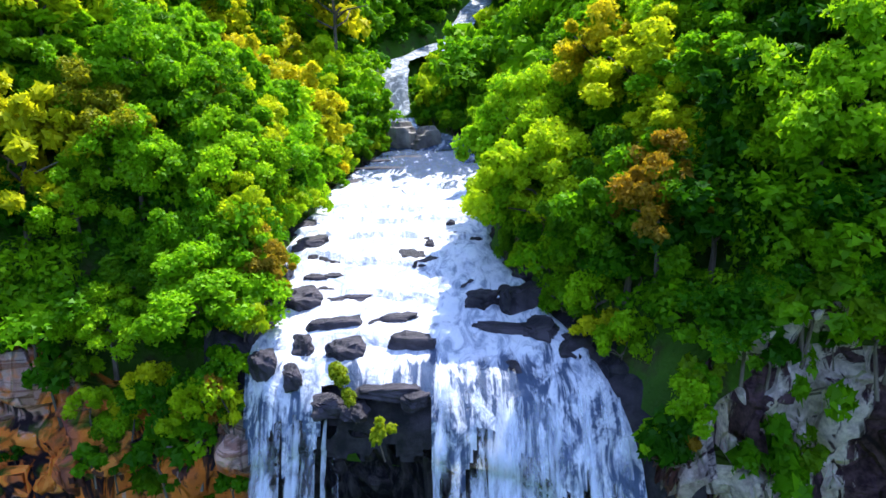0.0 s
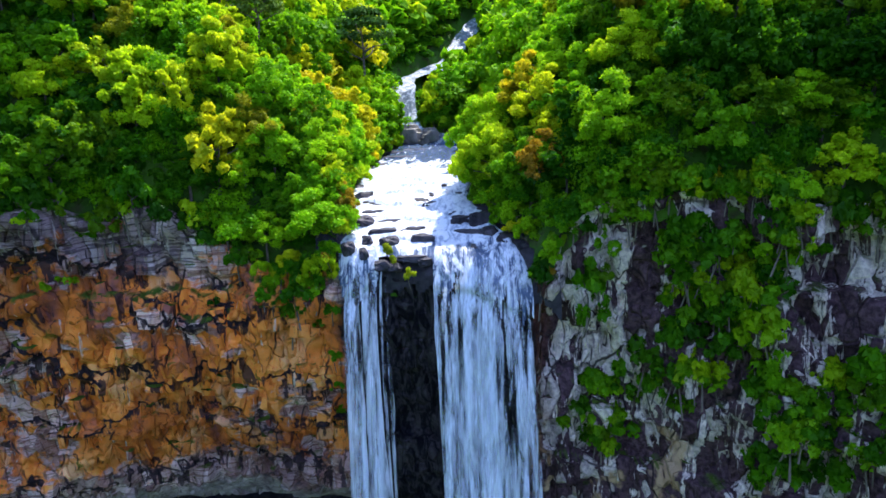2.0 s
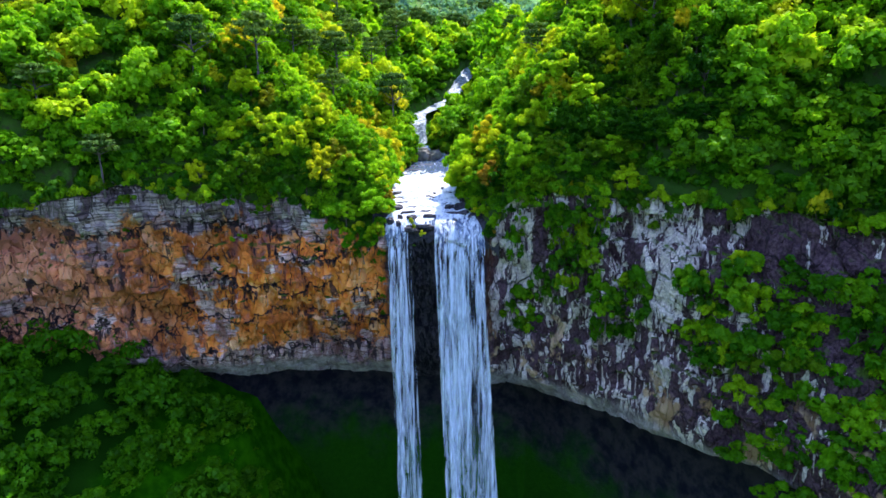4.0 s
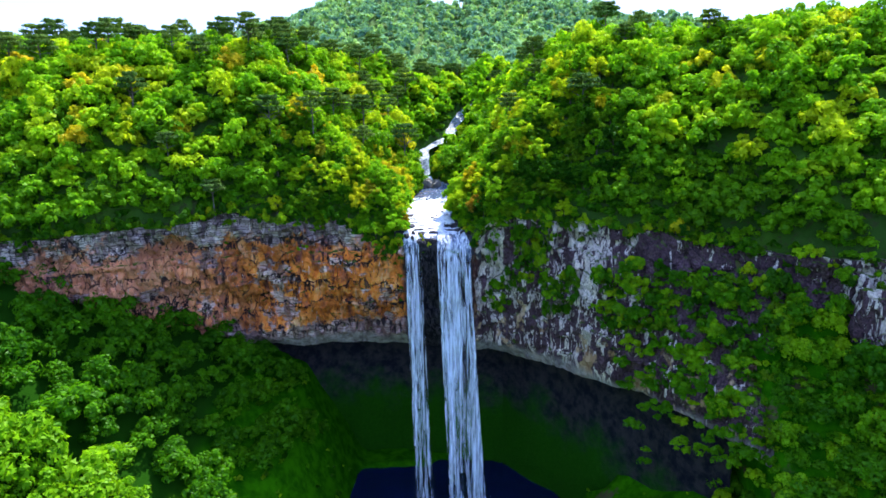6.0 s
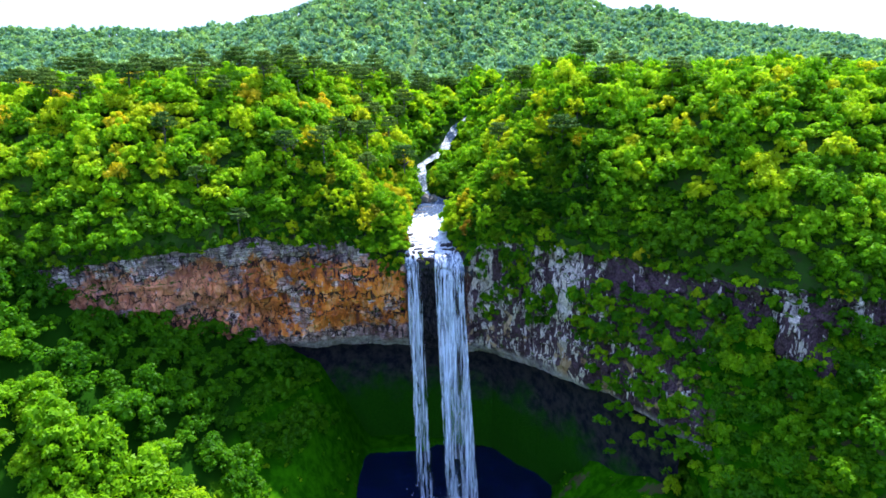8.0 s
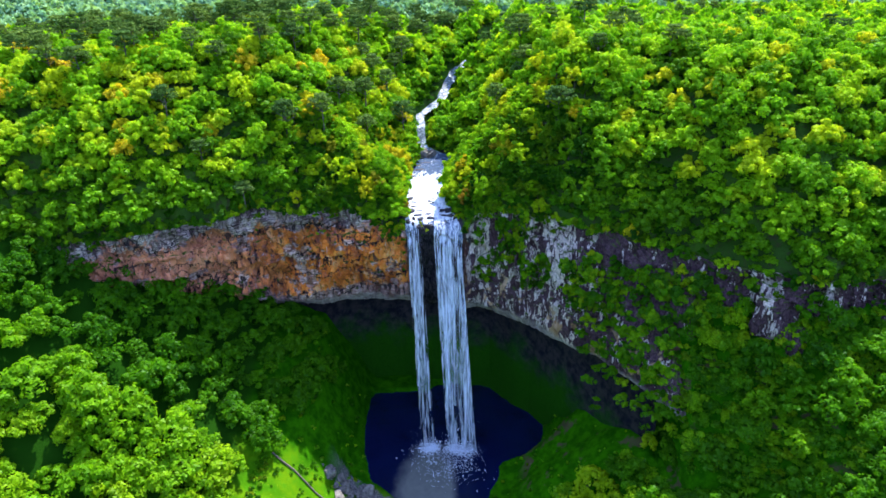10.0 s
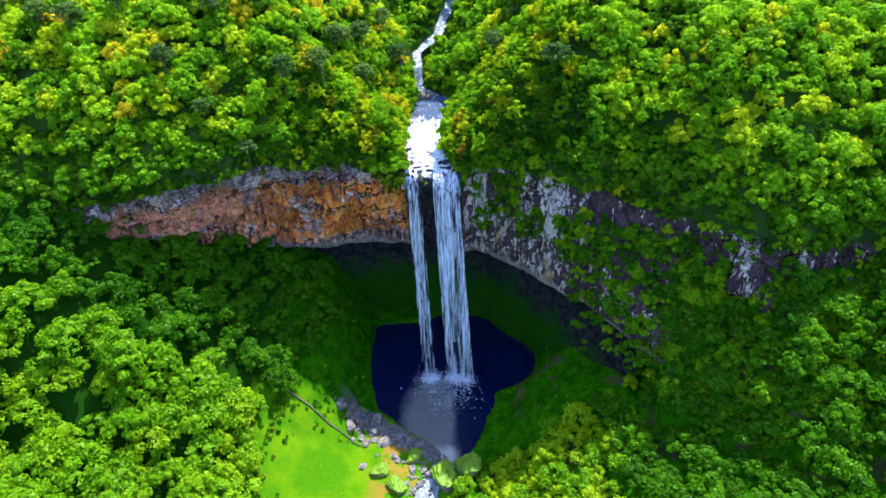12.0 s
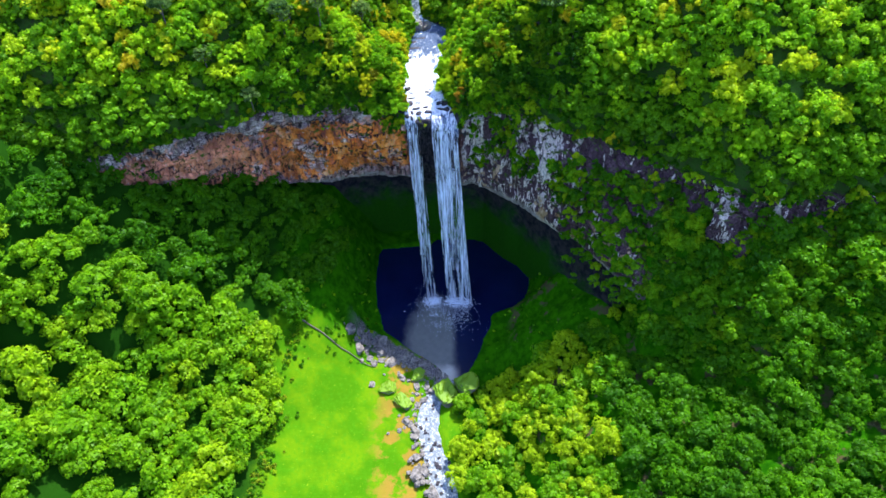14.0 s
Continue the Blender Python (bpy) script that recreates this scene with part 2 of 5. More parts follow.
    # shadow lines under the ledges, painted into the wall's colour
    ledge_level = s.math("ADD", s.math("ADD", s.math("MULTIPLY", z, 0.072), s.math("MULTIPLY", x, 0.006)), s.math("MULTIPLY", s.noise(0.04, 5, 0.62), 3.4))
    ledge_shadow = s.math("ABSOLUTE", s.math("SUBTRACT", s.math("FRACT", ledge_level, 0), 0.5), 0)
    left = s.mix(s.math("MULTIPLY", s.between(ledge_shadow, 0.060, 0.025), s.between(s.noise(0.07, 4), 0.42, 0.52)), left, (0.03, 0.02, 0.026))
    below = s.math("FRACT", s.math("ADD", ledge_level, 0.5), 0)
    streak = s.noise(1.0, 5, 0.62, s.stretch(0.55, 0.55, 0.05), 0.2)
    left = s.mix(s.between(s.math("ADD", streak, s.between(below, 0.45, 1.0, -0.07, 0.07)), 0.57, 0.60, 0.0, 0.9), left, (0.045, 0.03, 0.038))
    left = s.mix(s.between(s.noise(1.0, 5, 0.6, s.stretch(0.8, 0.8, 0.07), 0.4), 0.64, 0.69, 0.0, 0.7), left, (0.80, 0.68, 0.60))

    # the east wall
    pale = s.mix(s.between(fine, 0.32, 0.66), (0.52, 0.41, 0.36), (1.0, 0.86, 0.76))
    dark = s.mix(s.between(fine, 0.3, 0.7), (0.035, 0.02, 0.03), (0.17, 0.10, 0.115))
    blot = s.math("ADD", s.math("MULTIPLY", s.noise(1.0, 6, 0.66, s.stretch(0.42, 0.42, 0.055), 0.8), 0.55), s.math("MULTIPLY", s.noise(1.0, 4, 0.6, s.stretch(0.10, 0.10, 0.05), 0.6), 0.33))
    blot = s.math("ADD", blot, s.math("MULTIPLY", small_b, 0.12))
    for at_x, reach, more in ((60, 8, 0.085), (22, 8, 0.07), (48, 4, 0.06), (138, 6, 0.085), (161, 6, 0.085)):
        blot = s.math("ADD", blot, s.math("MULTIPLY", s.between(z, 108, 118, 0.2, 1.0), s.between(s.math("ABSOLUTE", s.math("SUBTRACT", x, at_x), 0), reach, reach * 0.35, 0.0, more)))
    # fewer pale slabs further east: the shadowed band is darkened by colour
    blot = s.math("SUBTRACT", blot, s.between(x, 72, 84, 0.0, 0.055))
    right = s.mix(s.between(blot, 0.523, 0.545), dark, pale)
    right = s.mix(s.math("MULTIPLY", s.between(s.noise(0.11, 4), 0.56, 0.62), s.between(level, 112, 96)), right, s.mix(small_a, (0.42, 0.24, 0.11), (0.66, 0.46, 0.28)))
    c = s.mix(s.between(x, 4, 18), left, right)

    # joints, stains and growth over both
    c = s.mix(1.0, c, s.ramp(small_a, (0.0, (0.8, 0.77, 0.78)), (0.5, (1.0, 1.0, 1.0)), (1.0, (1.2, 1.17, 1.15))), "MULTIPLY")
    c = s.mix(s.math("MULTIPLY", s.between(big_edge, 0.035, 0.010), s.between(s.noise(0.12, 4), 0.48, 0.56, 0.0, 0.9)), c, (0.028, 0.02, 0.026))
    c = s.mix(s.math("MULTIPLY", s.between(small_edge, 0.045, 0.01), s.between(s.noise(0.3, 4), 0.50, 0.60, 0.0, 0.5)), c, (0.04, 0.028, 0.034))
    c = s.mix(s.between(s.noise(1.0, 7, 0.68, s.stretch(0.5, 0.5, 0.05), 0.5), 0.64, 0.68, 0.0, 0.85), c, (0.03, 0.022, 0.027))
    c = s.mix(s.between(grain, 0.60, 0.76, 0.0, 0.3), c, (0.10, 0.07, 0.07))
    foot_band = s.math("ADD", z, s.math("MULTIPLY", s.noise(0.05, 3), 8.0))
    c = s.mix(s.between(foot_band, 86, 81.5, 0.0, 0.85), c, s.mix(s.between(s.noise(0.25, 7, 0.7), 0.35, 0.65), (0.22, 0.18, 0.17), (0.62, 0.54, 0.48)))
    c = s.mix(s.between(s.noise(0.16, 7, 0.7), 0.63, 0.68, 0.0, 0.8), c, (0.07, 0.13, 0.012))
    sep = node(s.t, "ShaderNodeSeparateXYZ")
    link(s.t, node(s.t, "ShaderNodeNewGeometry").outputs["Normal"], sep.inputs[0])
    c = s.mix(s.math("MULTIPLY", s.between(sep.outputs[2], 0.5, 0.8), s.between(s.noise(0.25, 4), 0.42, 0.55)), c, s.mix(s.noise(0.6, 4), (0.05, 0.10, 0.01), (0.10, 0.16, 0.02)))
    wet = s.math("ADD", s.math("ABSOLUTE", s.math("ADD", x, 1.5), 0), s.math("MULTIPLY", s.noise(0.3, 4), 4.0))
    c = s.mix(s.between(wet, 19.5, 16.5), c, s.mix(s.between(s.noise(1.0, 7, 0.68, s.stretch(0.7, 0.7, 0.2), 0.8), 0.40, 0.66), (0.006, 0.006, 0.010), (0.075, 0.065, 0.07)))
    s.colour(c)
    s.bump(s.math("ADD", s.math("ADD", s.noise(0.8, 9, 0.7), s.math("MULTIPLY", s.between(small_edge, 0.0, 0.10), 0.6)), s.math("MULTIPLY", strata, 0.5)), 1.0, 0.8)
    return s.m


def boulder_material(name, dark, light, moss=0.0):
    s = Shader(name, 0.6)
    c = s.mix(s.between(s.noise(0.8, 7, 0.65), 0.35, 0.65), dark, light)
    if moss:
        geo = node(s.t, "ShaderNodeNewGeometry")
        sep = node(s.t, "ShaderNodeSeparateXYZ")
        link(s.t, geo.outputs["Normal"], sep.inputs[0])
        up = s.math("ADD", sep.outputs[2], s.math("MULTIPLY", s.noise(0.5, 5), 0.5))
        c = s.mix(s.between(up, 0.75 - moss * 0.4, 0.95 - moss * 0.4), c, s.mix(s.noise(0.7, 4), (0.075, 0.21, 0.004), (0.18, 0.26, 0.006)))
    s.colour(c)
    s.bump(s.noise(1.4, 9, 0.7), 0.8, 0.3)
    return s.m


def rapid_material():
    """Shallow fast water: foam where it tumbles, dark sheets where it slides."""
    s = Shader("rapid_water", 0.25)
    y = s.axis(1)
    along = s.stretch(0.5, 0.16, 0.3)
    n = s.noise(1.0, 8, 0.66, along, 1.2)
    tumble = s.between(y, 112, 84, -0.10, 0.2)
    near_lip = s.math("MULTIPLY", s.between(y, 51, 44), s.math("SUBTRACT", s.noise(1.0, 5, 0.6, s.stretch(0.9, 0.05, 0.05)), 0.70))
    rough_part = s.math("ADD", s.math("ADD", n, tumble), near_lip)
    foam = s.between(rough_part, 0.46, 0.60)
    white = s.mix(s.between(s.noise(1.0, 7, 0.7, s.stretch(0.7, 0.3, 0.6), 1.0), 0.44, 0.64), (0.78, 0.80, 0.85), (0.30, 0.35, 0.45))
    c = s.mix(foam, s.mix(s.noise(0.4, 5), (0.03, 0.05, 0.10), (0.10, 0.14, 0.22)), white)
    s.colour(c)
    link(s.t, s.between(foam, 0, 1, 0.12, 0.85), s.bsdf.inputs["Roughness"])
    s.bump(s.noise(1.0, 9, 0.7, s.stretch(1.0, 0.45, 1.0), 0.6), 0.7, 0.5)
    return s.m


def brook_material(name, bright, start):
    s = Shader(name, 0.5)
    n = s.noise(0.55, 8, 0.68, None, 1.0)
    foam = s.between(n, start, start + 0.18)
    s.colour(s.mix(foam, (0.13, 0.16, 0.19), bright))
    s.bump(s.noise(1.2, 8, 0.7), 0.7, 0.4)
    return s.m


def fall_material(name, low, high):
    """Falling water: white threads with gaps between them."""
    s = Shader(name, 0.6)
    streams = s.noise(1.0, 2, 0.5, s.stretch(0.42, 0.1, 0.006), 0.2)
    threads = s.noise(1.0, 6, 0.65, s.stretch(1.1, 0.4, 0.02), 0.3)
    tufts = s.noise(1.0, 7, 0.7, s.stretch(0.7, 0.4, 0.10), 0.8)
    body = s.math("ADD", s.math("MULTIPLY", threads, 0.42), s.math("ADD", s.math("MULTIPLY", tufts, 0.28), s.math("MULTIPLY", streams, 0.30)))
    cover = s.between(body, low, high)
    s.colour(s.mix(tufts, (0.66, 0.76, 0.92), (0.97, 0.98, 1.0)))
    cover = s.math("MULTIPLY", cover, 0.9)
    clear = node(s.t, "ShaderNodeBsdfTransparent")
    soft = node(s.t, "ShaderNodeBsdfTranslucent")
    soft.inputs[0].default_value = (0.85, 0.90, 0.97, 1)
    milk = node(s.t, "ShaderNodeMixShader", n0=0.42)
    last = node(s.t, "ShaderNodeMixShader")
    link(s.t, s.bsdf.outputs[0], milk.inputs[1])
    link(s.t, soft.outputs[0], milk.inputs[2])
    link(s.t, cover, last.inputs[0])
    link(s.t, clear.outputs[0], last.inputs[1])
    link(s.t, milk.outputs[0], last.inputs[2])
    link(s.t, last.outputs[0], s.out.inputs["Surface"])
    return s.m


def pool_material():
    s = Shader("pool_water", 0.12)
    x, y = s.axis(0), s.axis(1)
    dx = s.math("MULTIPLY", s.math("ADD", x, 7), 1.1)
    dy = s.math("MULTIPLY", s.math("ADD", y, 14), 0.52)
    far = s.math("SQRT", s.math("ADD", s.math("MULTIPLY", dx, dx), s.math("MULTIPLY", dy, dy)), 0)
    far = s.math("ADD", far, s.math("MULTIPLY", s.noise(0.12, 5), 9.0))
    silt = s.between(far, 28, 17)
    c = s.mix(s.math("MULTIPLY", silt, s.between(s.math("ADD", x, s.math("MULTIPLY", s.noise(0.2, 4), 5.0)), 13, 7)), s.mix(s.noise(0.05, 4), (0.002, 0.004, 0.02), (0.005, 0.010, 0.05)), s.mix(s.noise(0.25, 6, 0.7), (0.09, 0.10, 0.095), (0.19, 0.19, 0.17)))
    outlet = s.between(s.math("ADD", y, s.math("MULTIPLY", s.noise(0.15, 4), 10.0)), -24, -33)
    c = s.mix(s.math("MULTIPLY", outlet, s.between(x, 12, 4)), c, (0.42, 0.40, 0.35))
    s.colour(c)
    s.bump(s.noise(1.5, 6, 0.6), 0.25, 0.2)
    return s.m


BARK = bark_material()
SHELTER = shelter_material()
SOIL_HIGH = soil_material("forest_floor", (0.03, 0.085, 0.005), (0.055, 0.14, 0.006), (0.045, 0.05, 0.015))
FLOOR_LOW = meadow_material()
CLIFF = cliff_material()
RIVER_ROCK = boulder_material("river_rock", (0.010, 0.010, 0.016), (0.062, 0.052, 0.064))
WET_ROCK = boulder_material("wet_rock", (0.007, 0.007, 0.011), (0.04, 0.034, 0.042))
DRY_ROCK = boulder_material("dry_rock", (0.07, 0.062, 0.056), (0.27, 0.24, 0.21))
MOSS_ROCK = boulder_material("mossy_rock", (0.07, 0.06, 0.06), (0.22, 0.19, 0.17), 1.0)
RAPID, BROOK, POOL = rapid_material(), brook_material("white_brook", (0.70, 0.74, 0.80), 0.47), pool_material()
STREAM = brook_material("stream_water", (0.50, 0.52, 0.54), 0.47)
FALL, VEIL = fall_material("falling_water", 0.43, 0.60), fall_material("falling_veil", 0.46, 0.63)


# ---- shape of the land ----
def scramble(i, j, k, seed):
    h = (i * 374761393 + j * 668265263 + k * 2147483647 + seed * 1274126177) & 0xFFFFFFFF
    h = ((h ^ (h >> 13)) * 1274126177) & 0xFFFFFFFF
    h = ((h ^ (h >> 16)) * 2246822519) & 0xFFFFFFFF
    return ((h ^ (h >> 15)) & 0xFFFFFF) / float(0x1000000)


def smooth_noise(x, y, z=0.0, seed=0):
    """Value noise from 0 to 1 over arrays."""
    x, y, z = np.broadcast_arrays(np.asarray(x, float), np.asarray(y, float), np.asarray(z, float))
    i, j, k = (np.floor(a).astype(np.int64) for a in (x, y, z))
    u, v, w = x - i, y - j, z - k
    u, v, w = (a * a * (3 - 2 * a) for a in (u, v, w))
    total = 0
    for a in (0, 1):
        for b in (0, 1):
            for c in (0, 1):
                weight = (u if a else 1 - u) * (v if b else 1 - v) * (w if c else 1 - w)
                total = total + weight * scramble(i + a, j + b, k + c, seed)
    return total


def rough_noise(x, y, z=0.0, seed=0, octaves=4):
    """Fractal noise, about -1 to 1."""
    total, size, f = 0, 0.5, 1.0
    for o in range(octaves):
        total = total + size * (2 * smooth_noise(np.asarray(x) * f, np.asarray(y) * f, np.asarray(z) * f, seed + o) - 1)
        size, f = size * 0.5, f * 2.03
    return total


def blocks(u, v, seed):
    """One value from 0 to 1 for each block of a running bond."""
    row = np.floor(v).astype(np.int64)
    shift = scramble(row, row * 0 + 3, row * 0, seed)
    return scramble(np.floor(u + shift * 7).astype(np.int64), row, row * 0, seed + 9)


EDGE_X = [-420, -260, -195, -150, -119, -95, -73, -47, -25, -15, 0, 10, 16, 30, 53, 69, 90, 109, 130, 145, 160, 180, 215, 280, 420]
EDGE_Y = [-60, -5, 9, 14, 30, 38, 44, 50, 51, 46, 43, 40, 39, 36, 30, 17, 8, -2, -24, -35, -41, -36, -42, -58, -95]


def edge(x):
    """Where the plateau breaks off."""
    x = np.asarray(x, float)
    off = np.clip((np.abs(x + 2) - 16) / 12, 0, 1)
    return np.interp(x, EDGE_X, EDGE_Y) + off * 2.2 * rough_noise(x * 0.09, 0 * x, 0, 5, 3)


def crest(x):
    """Height of the cliff's top."""
    off = np.clip((np.abs(np.asarray(x, float) + 2) - 17) / 8, 0, 1)
    return off * 3.4 * rough_noise(np.asarray(x, float) * 0.07, 0, 0, 45, 4) + np.interp(x, [-260, -195, -150, -125, -110, -100, -92, -84, -72, -47, -38, -31, -25, -18.5, -15.5, -12, 5, 9, 13, 15, 18, 23, 32, 58, 83, 109, 130, 160, 180, 260], [134, 137, 139, 140, 142, 143, 146, 142, 140, 139, 133, 129, 128, 128.5, 126.5, 127.4, 127.4, 126.0, 123.6, 130, 135.5, 138, 140, 140.5, 138.5, 137, 135, 138, 138, 137])


def rim(x):
    """Height of the overhang's lower edge."""
    return np.interp(x, [-200, -150, -118, -60, -7, 34, 56, 78, 94, 108, 117, 124, 190, 206], [106, 90, 79.3, 73.6, 73.4, 73.8, 76.2, 79, 78, 74, 98, 111, 112, 130]) + 1.2 * rough_noise(np.asarray(x) * 0.12, 0, 0, 8, 3)


def lean(x):
    """How far the face comes forward for each metre down (minus: it goes back)."""
    return np.interp(x, [-160, -123, -77, -7, 30, 55, 78, 92, 104, 112, 120, 130], [-0.25, -0.3, -0.2, -0.22, -0.17, 0.13, 0.33, 0.62, 0.8, 0.75, 0.25, 0.12])


BROOK_Y = [30, 44, 66, 95, 118, 127, 137, 143, 165, 171, 183, 195, 209, 226, 260, 330]
BROOK_X = [-1.6, -1.8, -7, -5, -2, -1, -10.5, -12.2, -13.2, -8.5, 0.5, 4.5, 11, 28, 45, 60]
BROOK_W = [14.6, 14.4, 10.3, 12, 12, 11.5, 3.0, 2.5, 2.6, 3.2, 3.6, 3.0, 3.4, 3.2, 3.0, 3]


def bed(y):
    """Height of the river bed above the fall."""
    return np.interp(y, [30, 43, 46, 55, 65, 90, 115, 127, 136, 141, 147, 165, 172, 183, 192, 209, 226, 260, 330], [129.0, 129.6, 130.8, 133.4, 136.2, 138.6, 140.6, 141.6, 145, 149.5, 156.5, 160, 162.5, 166.5, 171, 182, 192, 200, 206])


def band(x):
    """Height of the bare rock band above the eastern thicket."""
    return np.interp(x, [108, 120, 134, 170, 186, 200], [0, 9, 16, 15, 9, 0])


def upper(x, y):
    """Ground of the plateau and the hills behind it."""
    x, y = np.asarray(x, float), np.asarray(y, float)
    d = y - edge(x)
    high = crest(x) + np.interp(d, [-5, 0, 4, 13, 25, 44, 58, 75, 110, 160, 250, 400], [-1, 0, 6, 20, 36, 55, 65, 71, 73, 69, 65, 65])
    ridge = np.interp(x, [-1500, -900, -644, -480, -416, -294, -220, -153, -73, 31, 130, 200, 236, 312, 369, 425, 600, 1500], [250, 286, 298, 295, 290, 297, 308, 326, 331, 329, 323, 313, 298, 297, 282, 276, 248, 230])
    far = np.interp(y, [260, 420, 700, 1000, 1800, 3200], [0, 0.22, 1, 0.75, 0.5, 0.7])
    high = high + far * (ridge - 208) + np.clip((y - 250) / 400, 0, 1) * 14 * rough_noise(x * 0.006, y * 0.006, 0, 21, 4)
    off = x - np.interp(y, BROOK_Y, BROOK_X)
    bank = np.maximum(np.abs(off) - np.interp(y, BROOK_Y, BROOK_W), 0)
    steep = np.where(off > 0, np.interp(y, [120, 150, 190, 215], [1.15, 0.9, 0.62, 0.5]), np.interp(y, [150, 215], [0.9, 0.5]))
    low = bed(y) - 1.6 + 2.2 * np.clip(bank / 2, 0, 1) + steep * bank + np.clip(y - 235, 0, 500) * 0.3
    ground = np.minimum(high, low)
    spur = 146 + 0.35 * np.maximum(y - 140, 0) + 0.4 * np.maximum(y - 172, 0) + 1.2 * np.maximum(x - 9 - 0.12 * np.maximum(y - 150, 0), 0) + np.maximum(126 - y, 0)
    ground = np.where((off > 0) & (y < 206), np.minimum(ground, np.maximum(spur, bed(y) - 6)), ground)
    return ground + np.clip(bank / 8, 0, 1) * 1.5 * rough_noise(x * 0.05, y * 0.05, 0, 31, 3)


STREAM_Y = [-700, -260, -160, -116, -95, -75, -60, -50, -42, -36]
STREAM_X = [20, 14, 8, 1.5, -4, -10, -8, -2, 3, 4]


def hollow(x):
    """How far the rock shelter reaches back under the cliff."""
    return np.interp(x, [-180, -120, -60, 0, 60, 95, 112], [2, 3, 22, 30, 26, 8, 0])


def back_line(x):
    """Where the valley's ground meets the cliff."""
    x = np.asarray(x, float)
    y = edge(x) - np.where(x < 100, lean(x) * (crest(x) - rim(x)), 0)
    return np.where(x > 112, edge(x), np.where(x < -180, edge(x), np.minimum(y, edge(x) + 25) + hollow(x)))


def lower(x, y):
    """Ground of the valley under the fall."""
    x, y = np.asarray(x, float), np.asarray(y, float)
    run = np.interp(y, [-300, -150, -80, -45, 0], [0.5, 0.6, 0.68, 1, 1.05])
    west = 0.75 * np.maximum(-x - 50, 0) * run
    east = np.interp(x - 33 - np.clip((y + 20) * 0.45, 0, 24), [0, 20, 60, 105, 150, 400], [0, 17, 48, 61, 74, 150])
    shake = 6 * rough_noise(x * 0.05, y * 0.05, 0, 43, 4)
    shore_w = np.interp(y, [-44, -40, -16, -6, 20, 75], [7, 2, -26, -38, -50, -52]) - shake
    shore_e = np.interp(y, [-48, -40, -20, 8, 18, 45, 85], [7, 20, 29, 36, 66, 68, 52]) + shake
    inside = np.minimum(np.minimum(x - shore_w, shore_e - x), 80 + 2.2 * shake - y - 0.003 * (x - 6) ** 2)
    talus = np.clip((y + 5) * 0.55, 0, 45) * np.clip((x - shore_e + 6) / 26, 0, 1) + np.clip((-x - 46) / 26, 0, 1) * np.clip((y + 40) * 0.42, 0, 40)
    ground = west + east + talus - np.clip(-40 - y, 0, 700) * 0.05
    apron = crest(x) - band(x) - np.maximum(edge(x) - y, 0) / np.interp(x, [100, 112, 140, 160, 200], [0.8, 0.85, 0.9, 1.15, 1.2])
    ground = np.where(x > 106, np.maximum(ground, apron), ground)
    side = crest(x) - np.maximum(edge(x) - y, 0) * 1.1
    ground = np.where(x < -185, np.maximum(ground, side), ground)
    ground = ground + 0.7 + 1.1 * rough_noise(x * 0.08, y * 0.08, 0, 41, 4)
    ground = ground - np.clip(inside * 0.6, 0, 5.0)
    brook = np.abs(x - np.interp(y, STREAM_Y, STREAM_X))
    ground = ground - 2.2 * np.clip((9 - brook) / 4, 0, 1) * np.clip((-34 - y) / 6, 0, 1)
    return ground


def face(x, z):
    """The cliff's face: y of the rock at x and height z."""
    x, z = np.asarray(x, float), np.asarray(z, float)
    down = crest(x) - z
    out = lean(x) * down
    wave = 4.0 * rough_noise(x * 0.03, z * 0, 0, 51, 3) + 3.0 * rough_noise(x * 0.14, z * 0.03, 0, 52, 3)
    layer = (z + wave) / 7.5
    out = out + 2.2 * (scramble(np.floor(layer).astype(np.int64), 0 * np.floor(layer).astype(np.int64), 0 * np.floor(layer).astype(np.int64), 53) - 0.5)
    out = out + 3.4 * (blocks((x + 0.25 * z) / 6.5, layer, 55) - 0.5)
    out = out + 2.0 * (blocks((x - 0.15 * z + rough_noise(x * 0.3, z * 0.3, 0, 57, 2)) / 2.6, (z + wave) / 3.1, 59) - 0.5)
    out = out + 0.9 * (blocks(x / 1.25, (z + 0.6 * wave) / 1.3, 61) - 0.5)
    out = out + 3.6 * rough_noise(x * 0.07, z * 0.05, 0, 63, 4)
    out = out + 5.0 * np.exp(-((x - 61) / 6.0) ** 2) * np.clip((z - 90) / 8, 0, 1) * np.clip((136 - z) / 10, 0, 1) + 3.5 * np.exp(-((x - 47) / 3.0) ** 2) * np.clip((z - 96) / 6, 0, 1)
    shelf = z + 2.5 * rough_noise(x * 0.06, 0 * x, 0, 67, 3)
    west_part = np.clip((-60 - x) / 15, 0, 1)
    out = out + west_part * 3.6 * np.clip((shelf - 109) / 1.2, 0, 1) + (1 - west_part) * np.clip((-16 - x) / 6, 0, 1) * 3.4 * np.clip((shelf - 96) / 1.2, 0, 1)
    out = out - np.clip((-16 - x) / 6, 0, 1) * 2.4 * np.clip((shelf - 124) / 1.0, 0, 1)
    cleft = np.abs(rough_noise(x * 0.10 + 0.02 * z, z * 0.012, 0, 65, 3))
    out = out - 2.6 * np.clip(1 - cleft / 0.05, 0, 1)
    calm = 0.45 + 0.55 * np.clip((np.abs(x + 2) - 14) / 8, 0, 1)
    low = np.clip((rim(x) + 9 - z) / 9, 0, 1)
    return edge(x) - lean(x) * down - (out - lean(x) * down) * calm * (1 - 0.5 * low) + 5.0 * low ** 1.5


